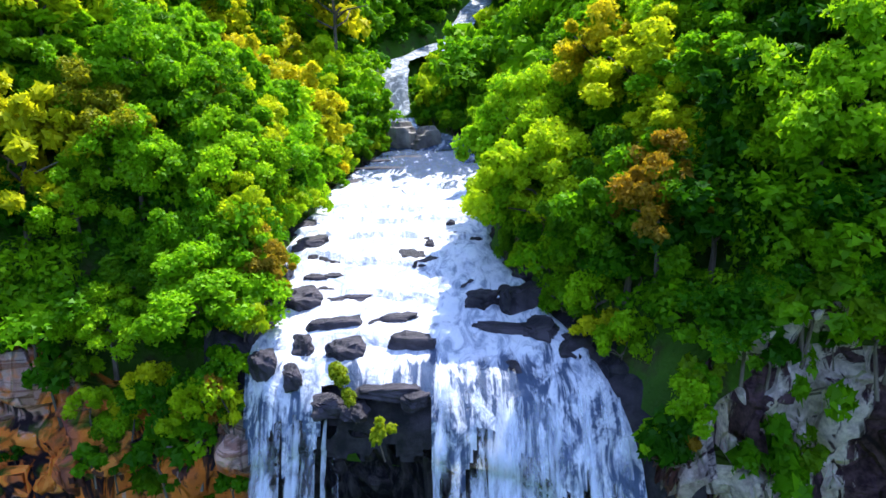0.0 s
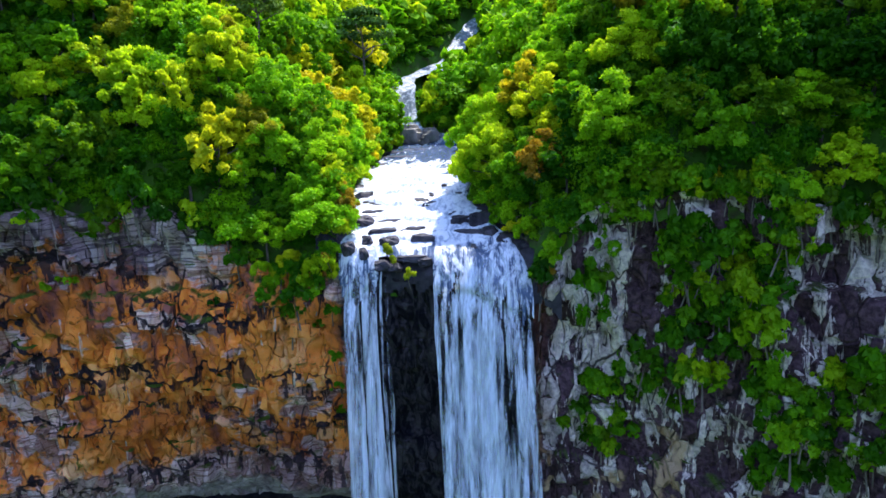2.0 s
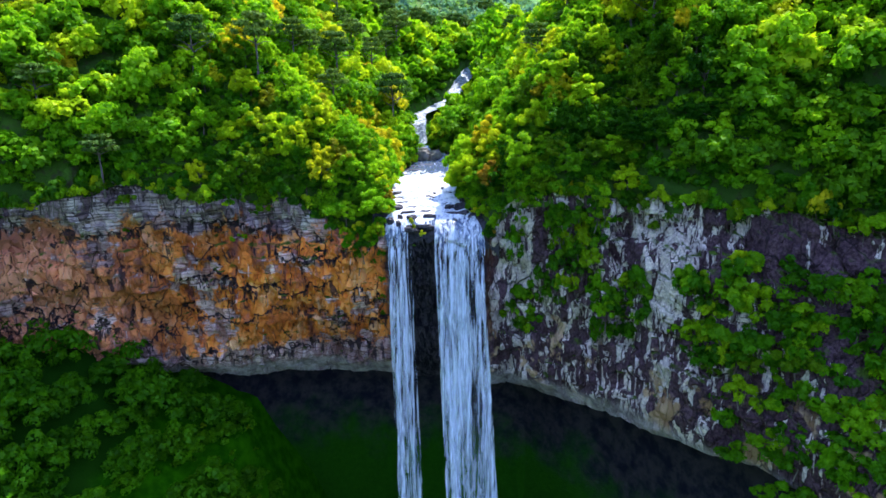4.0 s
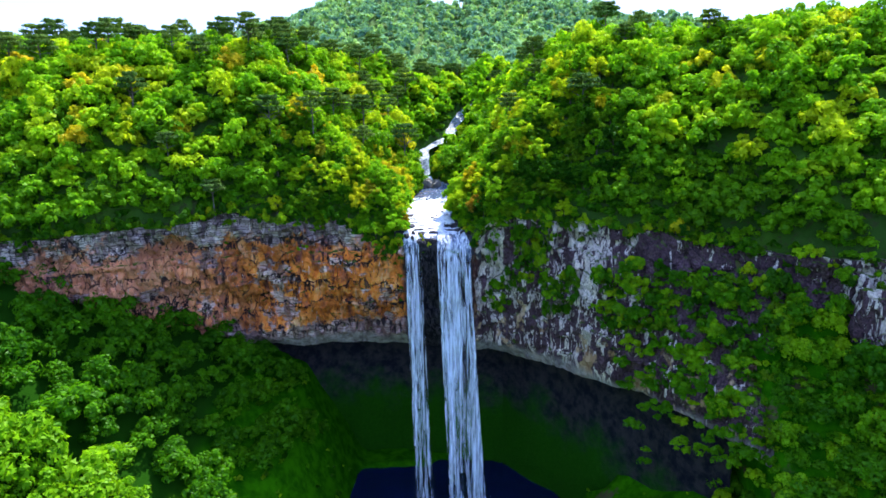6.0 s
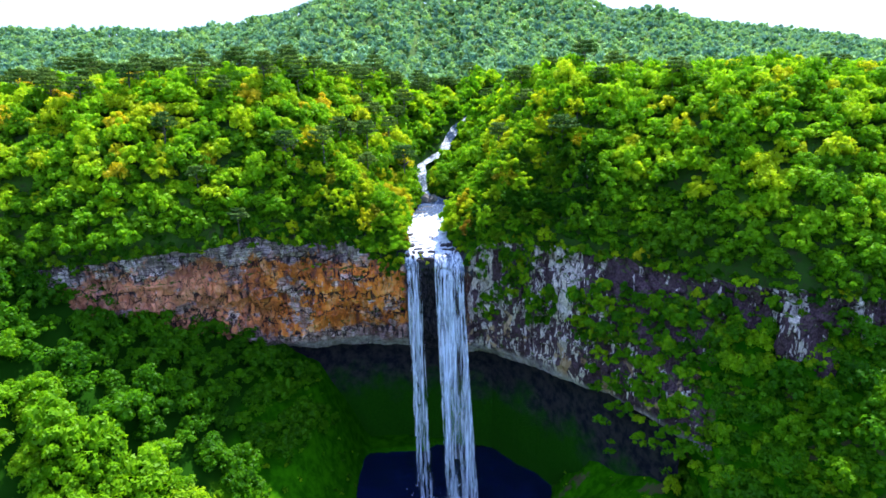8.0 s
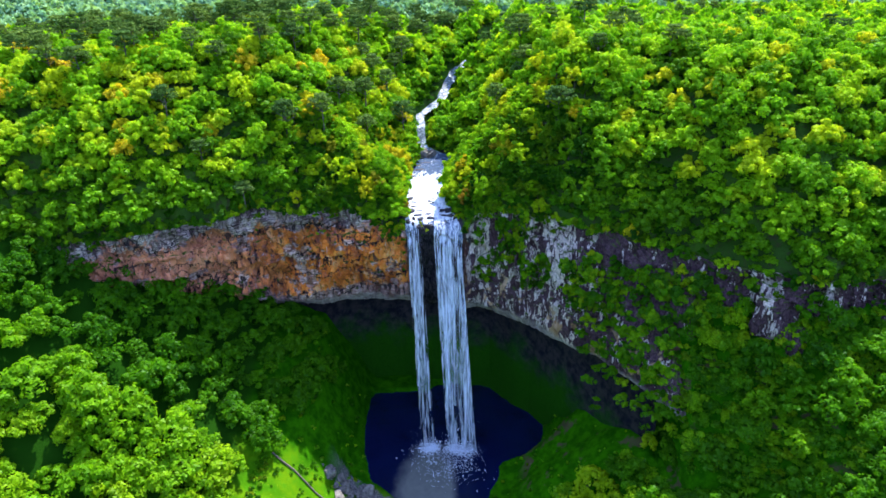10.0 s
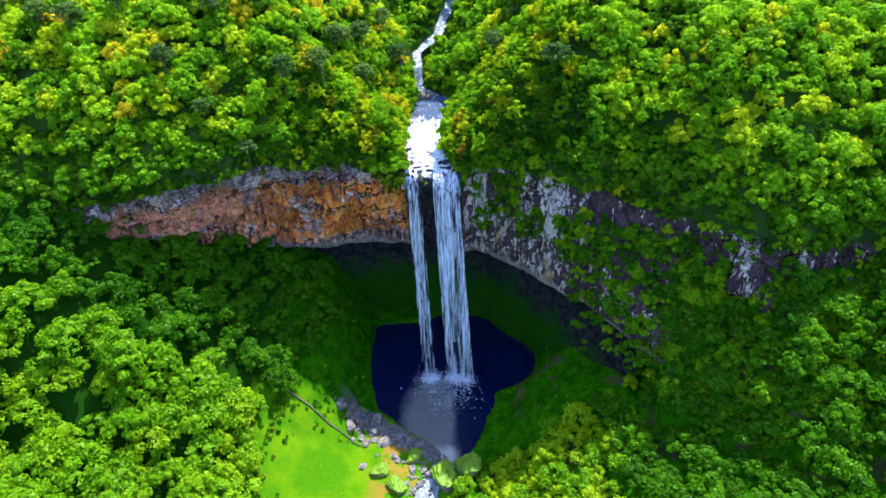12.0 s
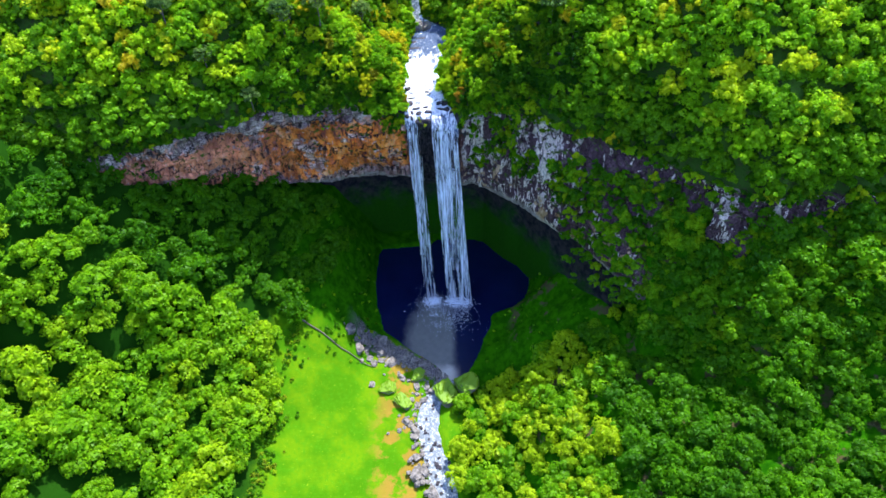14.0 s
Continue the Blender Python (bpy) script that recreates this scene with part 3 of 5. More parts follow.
def np_mesh(name, verts, faces, material, parent=None, smooth=False, tint=None):
    """A mesh object from arrays of corners and of faces with equally many corners."""
    mesh = bpy.data.meshes.new(name)
    verts, faces = np.asarray(verts, np.float32), np.asarray(faces, np.int32)
    n = faces.shape[1]
    mesh.vertices.add(len(verts))
    mesh.vertices.foreach_set("co", verts.ravel())
    mesh.loops.add(faces.size)
    mesh.loops.foreach_set("vertex_index", faces.ravel())
    mesh.polygons.add(len(faces))
    mesh.polygons.foreach_set("loop_start", np.arange(0, faces.size, n, dtype=np.int32))
    mesh.polygons.foreach_set("loop_total", np.full(len(faces), n, np.int32))
    if smooth:
        mesh.polygons.foreach_set("use_smooth", np.ones(len(faces), bool))
    if tint is not None:
        mesh.attributes.new("tint", "FLOAT", "POINT").data.foreach_set("value", np.asarray(tint, np.float32))
    mesh.materials.append(material)
    mesh.update(calc_edges=True)
    mesh.validate()
    ob = new(name, mesh)
    ob.parent = parent
    return ob


def sheet(name, X, Y, Z, material, smooth=True, parent=None, holes=None):
    """A surface over a grid of places."""
    rows, cols = X.shape
    i = np.arange(rows * cols).reshape(rows, cols)
    faces = np.stack([i[:-1, :-1], i[:-1, 1:], i[1:, 1:], i[1:, :-1]], -1).reshape(-1, 4)
    if holes is not None:
        faces = faces[~holes[:-1, :-1].ravel()]
    return np_mesh(name, np.stack([X, Y, Z], -1).reshape(-1, 3), faces, material, parent, smooth)


def part(name, bm, material, parent, label=""):
    """One bmesh as a mesh object under a thing or a part."""
    mesh = bpy.data.meshes.new(name)
    bm.to_mesh(mesh)
    bm.free()
    mesh.materials.append(material)
    ob = new(name, mesh)
    ob.parent = parent
    return tagged(ob, label)


# ---- ground, cliff ----
xs = np.unique(np.concatenate([np.linspace(-3200, -420, 24), np.linspace(-420, 420, 281), np.linspace(420, 3200, 24), np.linspace(-40, 40, 81)]))
ds = np.concatenate([np.linspace(0, 12, 9), np.linspace(14, 120, 54), np.linspace(125, 330, 42), np.linspace(345, 1000, 45), np.linspace(1050, 4200, 40)])
X, D = np.meshgrid(xs, ds)
Y = edge(X) + 1.5 + D
Z = upper(X, Y)
Z[0], Y[0] = crest(X[0]) - 3.5, edge(X[0]) + 1.0
tagged(sheet("ground", X, Y, Z, SOIL_HIGH), "dark humus and undergrowth of the wooded plateau and hills", "ground", kind="structure")
ds = np.concatenate([np.linspace(0, 200, 134), np.linspace(204, 420, 40), np.linspace(440, 3200, 40)])
X, D = np.meshgrid(xs, ds)
Y = back_line(X) + 2 - D
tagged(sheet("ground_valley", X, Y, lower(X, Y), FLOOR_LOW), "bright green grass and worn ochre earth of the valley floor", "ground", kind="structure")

xs = np.arange(-215, 204.01, 0.62)
rows = []
top, low = crest(xs), rim(xs)
for s in np.linspace(0, 1, 96):
    z = top + (low - top) * s
    rows.append((xs, face(xs, z), z))
y_rim, y_back = rows[-1][1], np.maximum(back_line(xs) + 1.0, rows[-1][1] + 0.5)
foot = lower(xs, y_back) - 4
for s in np.linspace(0.06, 1, 16):
    rows.append((xs, y_rim + (y_back - y_rim) * s + 0.6 * rough_noise(xs * 0.2, s * 9, 0, 71, 3), low + np.sin(s * 3.1) * 2.5 + 1.2 * rough_noise(xs * 0.15, s * 8, 0, 73, 3)))
for s in np.linspace(0.08, 1, 16):
    rows.append((xs, y_back + 1.2 * rough_noise(xs * 0.12, s * 9, 0, 75, 4), low + (np.minimum(foot, low - 1) - low) * s))
inner = rows[95:]
rows = [(xs, edge(xs) + 2.2, top - 0.2)] + rows[:96]
X, Y, Z = (np.array([r[i] for r in inner]) for i in range(3))
tagged(sheet("rock_shelter", X, Y, Z, SHELTER, smooth=False), "hollow under the overhanging cliff, its dark shade in the colour", "rock shelter", kind="structure")
X, Y, Z = (np.array([r[i] for r in rows]) for i in range(3))
cliff = tagged(sheet("cliff", X, Y, Z, CLIFF, smooth=False), "layered ochre and grey basalt cliff over a dark shelter", "cliff", kind="structure")


# ---- trees ----
def leaf_cloud(rng, centres, radii, count, size, flat=0.85, outward=0.85, tri=False, loose=0.0):
    """Many small bent leaf sprays on the upper shells of clumps."""
    total = len(centres) * count
    c, r = np.repeat(centres, count, 0), np.repeat(radii, count)[:, None]
    way = rng.normal(size=(total, 3))
    way[:, 2] = way[:, 2] * 0.85 + 0.45
    way /= np.linalg.norm(way, axis=1)[:, None]
    at = c + way * r * (0.66 - 0.14 * loose + (0.44 + 0.26 * loose) * rng.random((total, 1))) * np.array([1, 1, flat])
    n = way * (outward - 0.3 * loose) + np.array([0, 0, 0.4]) + rng.normal(size=(total, 3)) * (0.42 + 0.08 * loose)
    n /= np.linalg.norm(n, axis=1)[:, None]
    a = np.cross(n, rng.normal(size=(total, 3)))
    a /= np.linalg.norm(a, axis=1)[:, None]
    b = np.cross(n, a)
    s = size * (0.55 + 0.9 * rng.random((total, 1)))
    if tri:
        verts = np.stack([at - a * s * 0.6, at + a * s * 0.5 - b * s * 0.5, at + a * s * 0.3 + b * s * 0.55 - n * s * 0.15], 1)
        return verts.reshape(-1, 3), np.arange(total * 3).reshape(-1, 3)
    verts = np.stack([at - a * s * 0.62, at - b * s * 0.34 - n * s * 0.12, at + a * s * 0.62 - n * s * 0.1, at + b * s * 0.34], 1)
    return verts.reshape(-1, 3), np.arange(total * 4).reshape(-1, 4)


def crown_shape(seed, reach, height, clumps, count, size, tri=False, loose=0.0):
    """A broad uneven crown: clumps over a dome, base at z = 0."""
    rng = np.random.default_rng(seed)
    az, el = rng.random(clumps) * 6.283, np.arcsin(rng.random(clumps) * 1.12 - 0.12)
    far = reach * (0.28 + 0.64 * rng.random(clumps)) * (1 + 0.24 * np.cos(az * 2 + seed))
    centres = np.stack([np.cos(az) * np.cos(el) * far, np.sin(az) * np.cos(el) * far, height * (0.40 + 0.44 * np.sin(el) * (0.55 + 0.8 * rng.random(clumps)))], 1)
    radii = reach * (0.13 + 0.24 * rng.random(clumps))
    return leaf_cloud(rng, centres, radii, count, size, tri=tri, loose=loose)


def fine_crown(seed, reach, height, boughs, count, size):
    """An airy crown: many small leafy boughs of unequal length round a branching middle."""
    rng = np.random.default_rng(seed)
    az, el = rng.random(boughs) * 6.283, np.arcsin(rng.random(boughs) * 1.15 - 0.15)
    far = reach * (0.35 + 0.62 * rng.random(boughs) ** 0.7) * (1 + 0.22 * np.cos(az * 3 + seed))
    centres = np.stack([np.cos(az) * np.cos(el) * far, np.sin(az) * np.cos(el) * far, height * (0.36 + 0.5 * np.sin(el) * (0.5 + 0.75 * rng.random(boughs)))], 1)
    radii = reach * (0.09 + 0.15 * rng.random(boughs) ** 1.4)
    return leaf_cloud(rng, centres, radii, count, size, 0.8, tri=True, loose=1.2)


def billow_shape(seed, reach, height, clumps, count, size):
    """A crown of distinct rounded boughs with dark gaps between them."""
    rng = np.random.default_rng(seed)
    k = np.arange(clumps)
    az, el = k * 2.399 + rng.random(clumps) * 0.8, np.arcsin(np.clip(1 - 1.05 * (k + rng.random(clumps)) / clumps, -0.1, 1))
    far = reach * (0.5 + 0.32 * rng.random(clumps)) * (1 + 0.2 * np.cos(az * 2 + seed))
    centres = np.stack([np.cos(az) * np.cos(el) * far, np.sin(az) * np.cos(el) * far, height * (0.34 + 0.46 * np.sin(el) * (0.6 + 0.55 * rng.random(clumps)))], 1)
    radii = reach * (0.20 + 0.20 * rng.random(clumps) ** 1.3)
    return leaf_cloud(rng, centres, radii, count, size, 0.8, 1.0, True, -0.2)


def pine_shape(seed, reach, height, clumps, count, size):
    """The flat umbrella of an araucaria: tufts at the ends of level limbs."""
    rng = np.random.default_rng(seed)
    az = np.arange(clumps) * 2.399 + rng.random(clumps) * 0.5
    tier = rng.integers(0, 3, clumps)
    far = reach * (0.35 + 0.6 * rng.random(clumps)) * np.choose(tier, [1.0, 0.85, 0.5])
    centres = np.stack([np.cos(az) * far, np.sin(az) * far, height * np.choose(tier, [0.15, 0.5, 0.85]) + far * 0.12], 1)
    radii = reach * (0.13 + 0.1 * rng.random(clumps))
    return leaf_cloud(rng, centres, radii, count, size, 0.75, loose=1.0)


def tube(bm, a, b, ra, rb, sides=7):
    """A tapered limb from a to b."""
    a, b = Vector(a), Vector(b)
    turn = (b - a).to_track_quat("Z", "Y").to_matrix()
    rings = []
    for at, r in ((a, ra), (b, rb)):
        rings.append([bm.verts.new(at + turn @ Vector((math.cos(k * 6.283 / sides) * r, math.sin(k * 6.283 / sides) * r, 0))) for k in range(sides)])
    for k in range(sides):
        bm.faces.new((rings[0][k], rings[0][(k + 1) % sides], rings[1][(k + 1) % sides], rings[1][k]))
    bm.faces.new(rings[1])


def trunk_bmesh(seed, tall, spread, limbs, thick):
    rng = random.Random(seed)
    bm = bmesh.new()
    p, r = Vector((0, 0, -1.5)), thick
    for k in range(4):
        q = Vector((rng.uniform(-0.25, 0.25) * k, rng.uniform(-0.25, 0.25) * k, tall * (k + 1) / 4))
        tube(bm, p, q, r, r * 0.8)
        p, r = q, r * 0.8
    for k in range(limbs):
        az = k * 6.283 / limbs + rng.random()
        h = tall * rng.uniform(0.62, 1.0)
        elbow = Vector((math.cos(az) * spread * 0.45, math.sin(az) * spread * 0.45, h + spread * 0.22))
        tube(bm, (0, 0, h), elbow, thick * 0.42, thick * 0.28, 5)
        tube(bm, elbow, (math.cos(az + 0.3) * spread, math.sin(az + 0.3) * spread, h + spread * rng.uniform(0.25, 0.7)), thick * 0.28, 0.05, 5)
    return bm


def tree_kind(name, label, shape, trunk, lift, material, category="tree", group=""):
    """A tree built once: an empty at its foot, with trunk and crown."""
    top = tagged(new(name), label, category, group)
    stem = part("trunk", trunk, BARK, top)
    crown = np_mesh("crown", *shape, material, top)
    crown.location = (0, 0, lift)
    return top


def scatter(x0, x1, y0, y1, step, seed):
    """Places on a shaken grid."""
    rng = np.random.default_rng(seed)
    gx, gy = np.meshgrid(np.arange(x0, x1, step), np.arange(y0, y1, step * 0.9))
    gx = gx + (np.arange(gx.shape[0]) % 2)[:, None] * step * 0.5
    p = np.stack([gx.ravel(), gy.ravel()], 1)
    return p + (rng.random(p.shape) - 0.5) * step * 0.85


def on_water(x, y, room):
    return (np.abs(x - np.interp(y, BROOK_Y, BROOK_X)) < np.interp(y, BROOK_Y, BROOK_W) + room) & (y < 300)


def forest(name, label, places, heights, scales, tints, shapes, material, seed, group=""):
    """All the far trees of a wood, joined."""
    rng = np.random.default_rng(seed)
    pick, turn = rng.integers(0, len(shapes), len(places)), rng.random(len(places)) * 6.283
    squash = 0.8 + 0.45 * rng.random(len(places))
    verts, faces, tint, start = [], [], [], 0
    for (x, y), z, s, t, k, a, q in zip(places, heights, scales, tints, pick, turn, squash):
        v, f = shapes[k]
        c, n = math.cos(a) * s, math.sin(a) * s
        w = np.empty_like(v)
        w[:, 0], w[:, 1], w[:, 2] = v[:, 0] * c - v[:, 1] * n + x, v[:, 0] * n + v[:, 1] * c + y, v[:, 2] * s * q + z
        verts.append(w), faces.append(f + start), tint.append(np.full(len(v), t))
        start += len(v)
    ob = np_mesh(name, np.concatenate(verts), np.concatenate(faces), material, None, False, np.concatenate(tint))
    return tagged(ob, label, "forest", group, "stuff")


FINE_SHAPES = [fine_crown(100 + k, 5.4, 9.8, 62, 300, 0.32) for k in range(4)]
NEAR_SHAPES = [fine_crown(150 + k, 5.4, 9.8, 44, 120, 0.54) for k in range(5)]
GROVE = "leafy green subtropical tree on the wooded slope"
FINE = [tree_kind("broadleaf_tree", GROVE, FINE_SHAPES[k], trunk_bmesh(200 + k, 5.5, 3.2, 5, 0.32), 0.7, LEAF_HIGH, group="trees round the fall") for k in range(4)]
KINDS = [tree_kind("broadleaf_tree", GROVE, NEAR_SHAPES[k], trunk_bmesh(220 + k, 5.5, 3.2, 5, 0.32), 0.7, LEAF_HIGH, group="trees round the fall") for k in range(5)]

rng = np.random.default_rng(7)
BANK = [(8.8, 58), (12.5, 53), (8.6, 66), (10, 76), (14, 49), (19, 45), (25, 43), (31, 42), (10.5, 88), (14, 101), (6.8, 62), (7.2, 71), (8.6, 81), (-20, 58), (-20.5, 67), (-21, 77), (-21, 88), (-20.5, 98), (-18.5, 111), (-15.5, 121), (-21, 51), (-27, 54), (11.5, 116), (15.5, 110), (9.5, 128), (17, 121)]
spots = scatter(-75, 75, 30, 135, 5.7, 11)
x, y = spots.T
d = y - edge(x)
clear = np.min(np.hypot(x[:, None] - np.array(BANK)[:, 0], y[:, None] - np.array(BANK)[:, 1]), axis=1) > 3.6
keep = (d > 0.0) & (d < 75) & ~on_water(x, y, np.where(y > 128, 3.4, 2.4)) & clear
near_spots = np.concatenate([np.array(BANK, float), spots[keep]])
order = np.argsort(np.hypot(near_spots[:, 0] * 0.9 + 2, near_spots[:, 1] - 50))
near_spots = near_spots[order][:290]
near_limit = float(np.hypot(near_spots[:, 0] * 0.9 + 2, near_spots[:, 1] - 50).max())
# the steep slope's shade is put into the leaf colour of these trees
DEEP = [tree_kind("broadleaf_tree", "subtropical tree on the steep slope, its shade painted deep green", NEAR_SHAPES[k], trunk_bmesh(240 + k, 5.5, 3.2, 5, 0.32), 0.7, LEAF_DEEP, group="deep green trees over the cliff") for k in range(3)]
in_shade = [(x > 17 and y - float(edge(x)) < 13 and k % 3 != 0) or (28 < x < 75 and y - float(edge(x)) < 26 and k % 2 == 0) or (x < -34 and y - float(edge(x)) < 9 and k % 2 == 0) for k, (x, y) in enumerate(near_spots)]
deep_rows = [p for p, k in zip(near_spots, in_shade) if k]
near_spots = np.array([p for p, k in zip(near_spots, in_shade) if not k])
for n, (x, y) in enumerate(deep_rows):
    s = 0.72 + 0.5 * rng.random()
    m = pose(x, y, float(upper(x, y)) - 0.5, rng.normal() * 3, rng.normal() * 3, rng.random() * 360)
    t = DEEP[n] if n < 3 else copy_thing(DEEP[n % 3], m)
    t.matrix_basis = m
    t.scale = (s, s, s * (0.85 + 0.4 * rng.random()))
for n, (x, y) in enumerate(near_spots):
    s = 0.72 + 0.5 * rng.random()
    z = float(upper(x, y)) - 0.5
    m = pose(x, y, z, rng.normal() * 3, rng.normal() * 3, rng.random() * 360)
    row, k = (FINE, n) if n < 40 else (KINDS, n - 40)
    t = row[k] if k < len(row) else copy_thing(row[k % len(row)], m)
    t.matrix_basis = m
    t.scale = (s, s, s * (0.85 + 0.4 * rng.random()))


MID_SHAPES = [billow_shape(300 + k, 6.3, 10.8, 14, 56, 0.96) for k in range(8)]
for k, (v, f) in enumerate(MID_SHAPES):
    MID_SHAPES[k] = (v + np.array([0, 0, 1.5]), f)
spots = scatter(-420, 420, -70, 300, 5.8, 13)
x, y = spots.T
d = y - edge(x)
inner = (np.abs(x) < 77) & (d < 75) & (np.hypot(x * 0.9 + 2, y - 50) <= near_limit) & (y > 28)
keep = (d > 0.5) & ~on_water(x, y, np.where(y > 160, 4.4, 4.0)) & ~inner & (np.abs(x) < 180 + 0.9 * (y + 70))
spots = spots[keep]
x, y = spots.T
d = y - edge(x)
tints = np.clip(0.1 + 0.8 * rng.random(len(spots)) ** 1.2 + 0.2 * rough_noise(x * 0.02, y * 0.02, 0, 77, 3), 0, 0.97)
tints = np.where(rng.random(len(spots)) < 0.035, 1.0, tints)
tints = np.where(x > 12, tints * 0.92, tints)
# shade of the steep edge band, put into the tints
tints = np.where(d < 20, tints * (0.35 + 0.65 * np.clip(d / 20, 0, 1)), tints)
scales = 0.72 + 0.7 * rng.random(len(spots)) ** 1.6
close = (d < 115) & (np.abs(x) < 300)
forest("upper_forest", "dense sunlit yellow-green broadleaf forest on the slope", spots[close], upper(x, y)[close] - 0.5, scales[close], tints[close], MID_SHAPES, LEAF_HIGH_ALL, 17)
BACK_SHAPES = [crown_shape(350 + k, 6.0, 10.5, 10, 13, 2.3, True) for k in range(6)]
forest("plateau_forest", "green broadleaf forest on the plateau behind the slope", spots[~close], upper(x, y)[~close] + 0.5, scales[~close], tints[~close] * 0.9, BACK_SHAPES, LEAF_HIGH_ALL, 18)

LOW_SHAPES = [crown_shape(380 + k, 2.6, 3.0, 9, 46, 0.5, True) for k in range(5)]
spots = np.concatenate([scatter(-104, 104, 0, 128, 3.0, 14), scatter(-42, 44, 96, 250, 3.6, 12), scatter(-230, -104, -10, 70, 4.4, 15), scatter(104, 230, -60, 60, 4.4, 16)])
x, y = spots.T
d = y - edge(x)
spots = spots[(d > 0.2) & ((d < np.where(np.abs(x) < 104, 38, 22)) | (np.abs(x - np.interp(y, BROOK_Y, BROOK_X)) < 26)) & ~on_water(x, y, 1.6)]
x, y = spots.T
fine_part = (np.abs(x) < 58) & (y < 82) & (y - edge(x) < 30)
THICK_SHAPES = [crown_shape(390 + k, 2.8, 3.4, 12, 96, 0.27, True, 0.6) for k in range(5)]
sizes, shades = 0.95 + 0.9 * rng.random(len(spots)), rng.random(len(spots)) * 0.75
forest("undergrowth", "low green undergrowth between the trees of the slope", spots[~fine_part], upper(x, y)[~fine_part] - 0.3, sizes[~fine_part], shades[~fine_part], LOW_SHAPES, LEAF_LOW_ALL, 20)
forest("fall_undergrowth", "leafy green undergrowth between the trees beside the fall", spots[fine_part], upper(x, y)[fine_part] - 0.3, sizes[fine_part], shades[fine_part], THICK_SHAPES, LEAF_LOW_ALL, 21)

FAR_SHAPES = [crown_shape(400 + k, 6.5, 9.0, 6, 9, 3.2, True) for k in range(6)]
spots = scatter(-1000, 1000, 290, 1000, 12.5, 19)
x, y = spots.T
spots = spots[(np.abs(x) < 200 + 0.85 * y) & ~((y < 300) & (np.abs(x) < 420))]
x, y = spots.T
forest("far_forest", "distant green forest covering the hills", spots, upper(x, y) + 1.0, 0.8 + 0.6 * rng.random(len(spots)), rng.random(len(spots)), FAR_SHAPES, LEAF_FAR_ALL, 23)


spots = scatter(68, 205, -95, 12, 3.4, 33)
x, y = spots.T
low_z = crest(x) - band(x) - np.maximum(edge(x) - y, 0) / np.interp(x, [68, 112, 140, 160, 200], [0.5, 0.85, 0.9, 1.15, 1.2])
spots = spots[(y < edge(x) - np.interp(x, [68, 120, 150], [7, 8, 2])) & (low_z > np.interp(x, [68, 84, 110], [104, 84, 62]))]
x, y = spots.T
low_z = np.where(x < 112, crest(x) - (edge(x) - y) / np.maximum(lean(x), 0.3), lower(x, y))
forest("slope_thicket", "dense dark green thicket on the steep slope", spots, low_z - 0.8, 0.9 + 1.0 * rng.random(len(spots)), 0.1 + 0.85 * rng.random(len(spots)), LOW_SHAPES, LEAF_LOW_ALL, 34)


def meadow(x, y):
    """Open ground of the valley: grass, stream and pool."""
    west = np.interp(y, [-260, -150, -110, -70, -40, -18, 5, 90], [-40, -96, -98, -95, -91, -84, -73, -46])
    east = np.interp(y, [-260, -130, -100, -62, -48, -40, 0, 90], [12, 8, 8, 9, 36, 86, 106, 104])
    return (x > west) & (x < east)


VALLEY_SHAPES = [billow_shape(330 + k, 7.2, 12.0, 14, 84, 0.86) for k in range(8)]
spots = scatter(-300, 300, -190, 60, 8.7, 29)
x, y = spots.T
keep = (y < back_line(x) - 3) & ~meadow(x, y) & ~((x > -40) & (x < 108) & (y > edge(x) - 12)) & (np.abs(x) < 210 - 0.5 * y)
spots = spots[keep]
x, y = spots.T
tints = np.clip(0.1 + 0.8 * rng.random(len(spots)) ** 1.2 + 0.2 * rough_noise(x * 0.02, y * 0.02, 0, 79, 3), 0, 1)
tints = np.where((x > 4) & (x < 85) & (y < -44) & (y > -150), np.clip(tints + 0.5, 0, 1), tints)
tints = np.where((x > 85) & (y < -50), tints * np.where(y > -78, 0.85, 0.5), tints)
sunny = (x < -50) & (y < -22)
big = sunny & (rng.random(len(spots)) < 0.38)
spots, x, y, tints, sunny = spots[~big], x[~big], y[~big], tints[~big], sunny[~big]
# sun and cliff shade put into the tints: brighter in the west, darker northward
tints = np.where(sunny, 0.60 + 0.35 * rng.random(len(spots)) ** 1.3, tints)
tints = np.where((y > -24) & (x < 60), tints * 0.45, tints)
foot = np.where((np.abs(x) < 150) & (y > edge(x) - 22), np.where(x < -62, 1.05, 0.62), 1.0)
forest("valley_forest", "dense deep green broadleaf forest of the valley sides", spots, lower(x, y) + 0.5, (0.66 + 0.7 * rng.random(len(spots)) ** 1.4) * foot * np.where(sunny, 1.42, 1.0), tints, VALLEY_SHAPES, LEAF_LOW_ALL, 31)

spots = scatter(-460, 460, -620, -180, 15.5, 35)
x, y = spots.T
spots = spots[(np.abs(x - np.interp(y, STREAM_Y, STREAM_X)) > 14)]
x, y = spots.T
forest("downstream_forest", "green forest of the valley below the meadow", spots, lower(x, y), 1.3 + 0.8 * rng.random(len(spots)), rng.random(len(spots)) * 0.9, BACK_SHAPES, LEAF_LOW_ALL, 36)

# ---- water ----
def brow(x):
    """How much sooner the water bends down towards the ends of the lip."""
    u = (np.asarray(x, float) + 1.7) / 15.0
    return np.where(u > 0, 2.4 * np.clip((u - 0.3) / 0.7, 0, 1) ** 1.4, 1.3 * np.clip((-u - 0.5) / 0.5, 0, 1) ** 1.4)


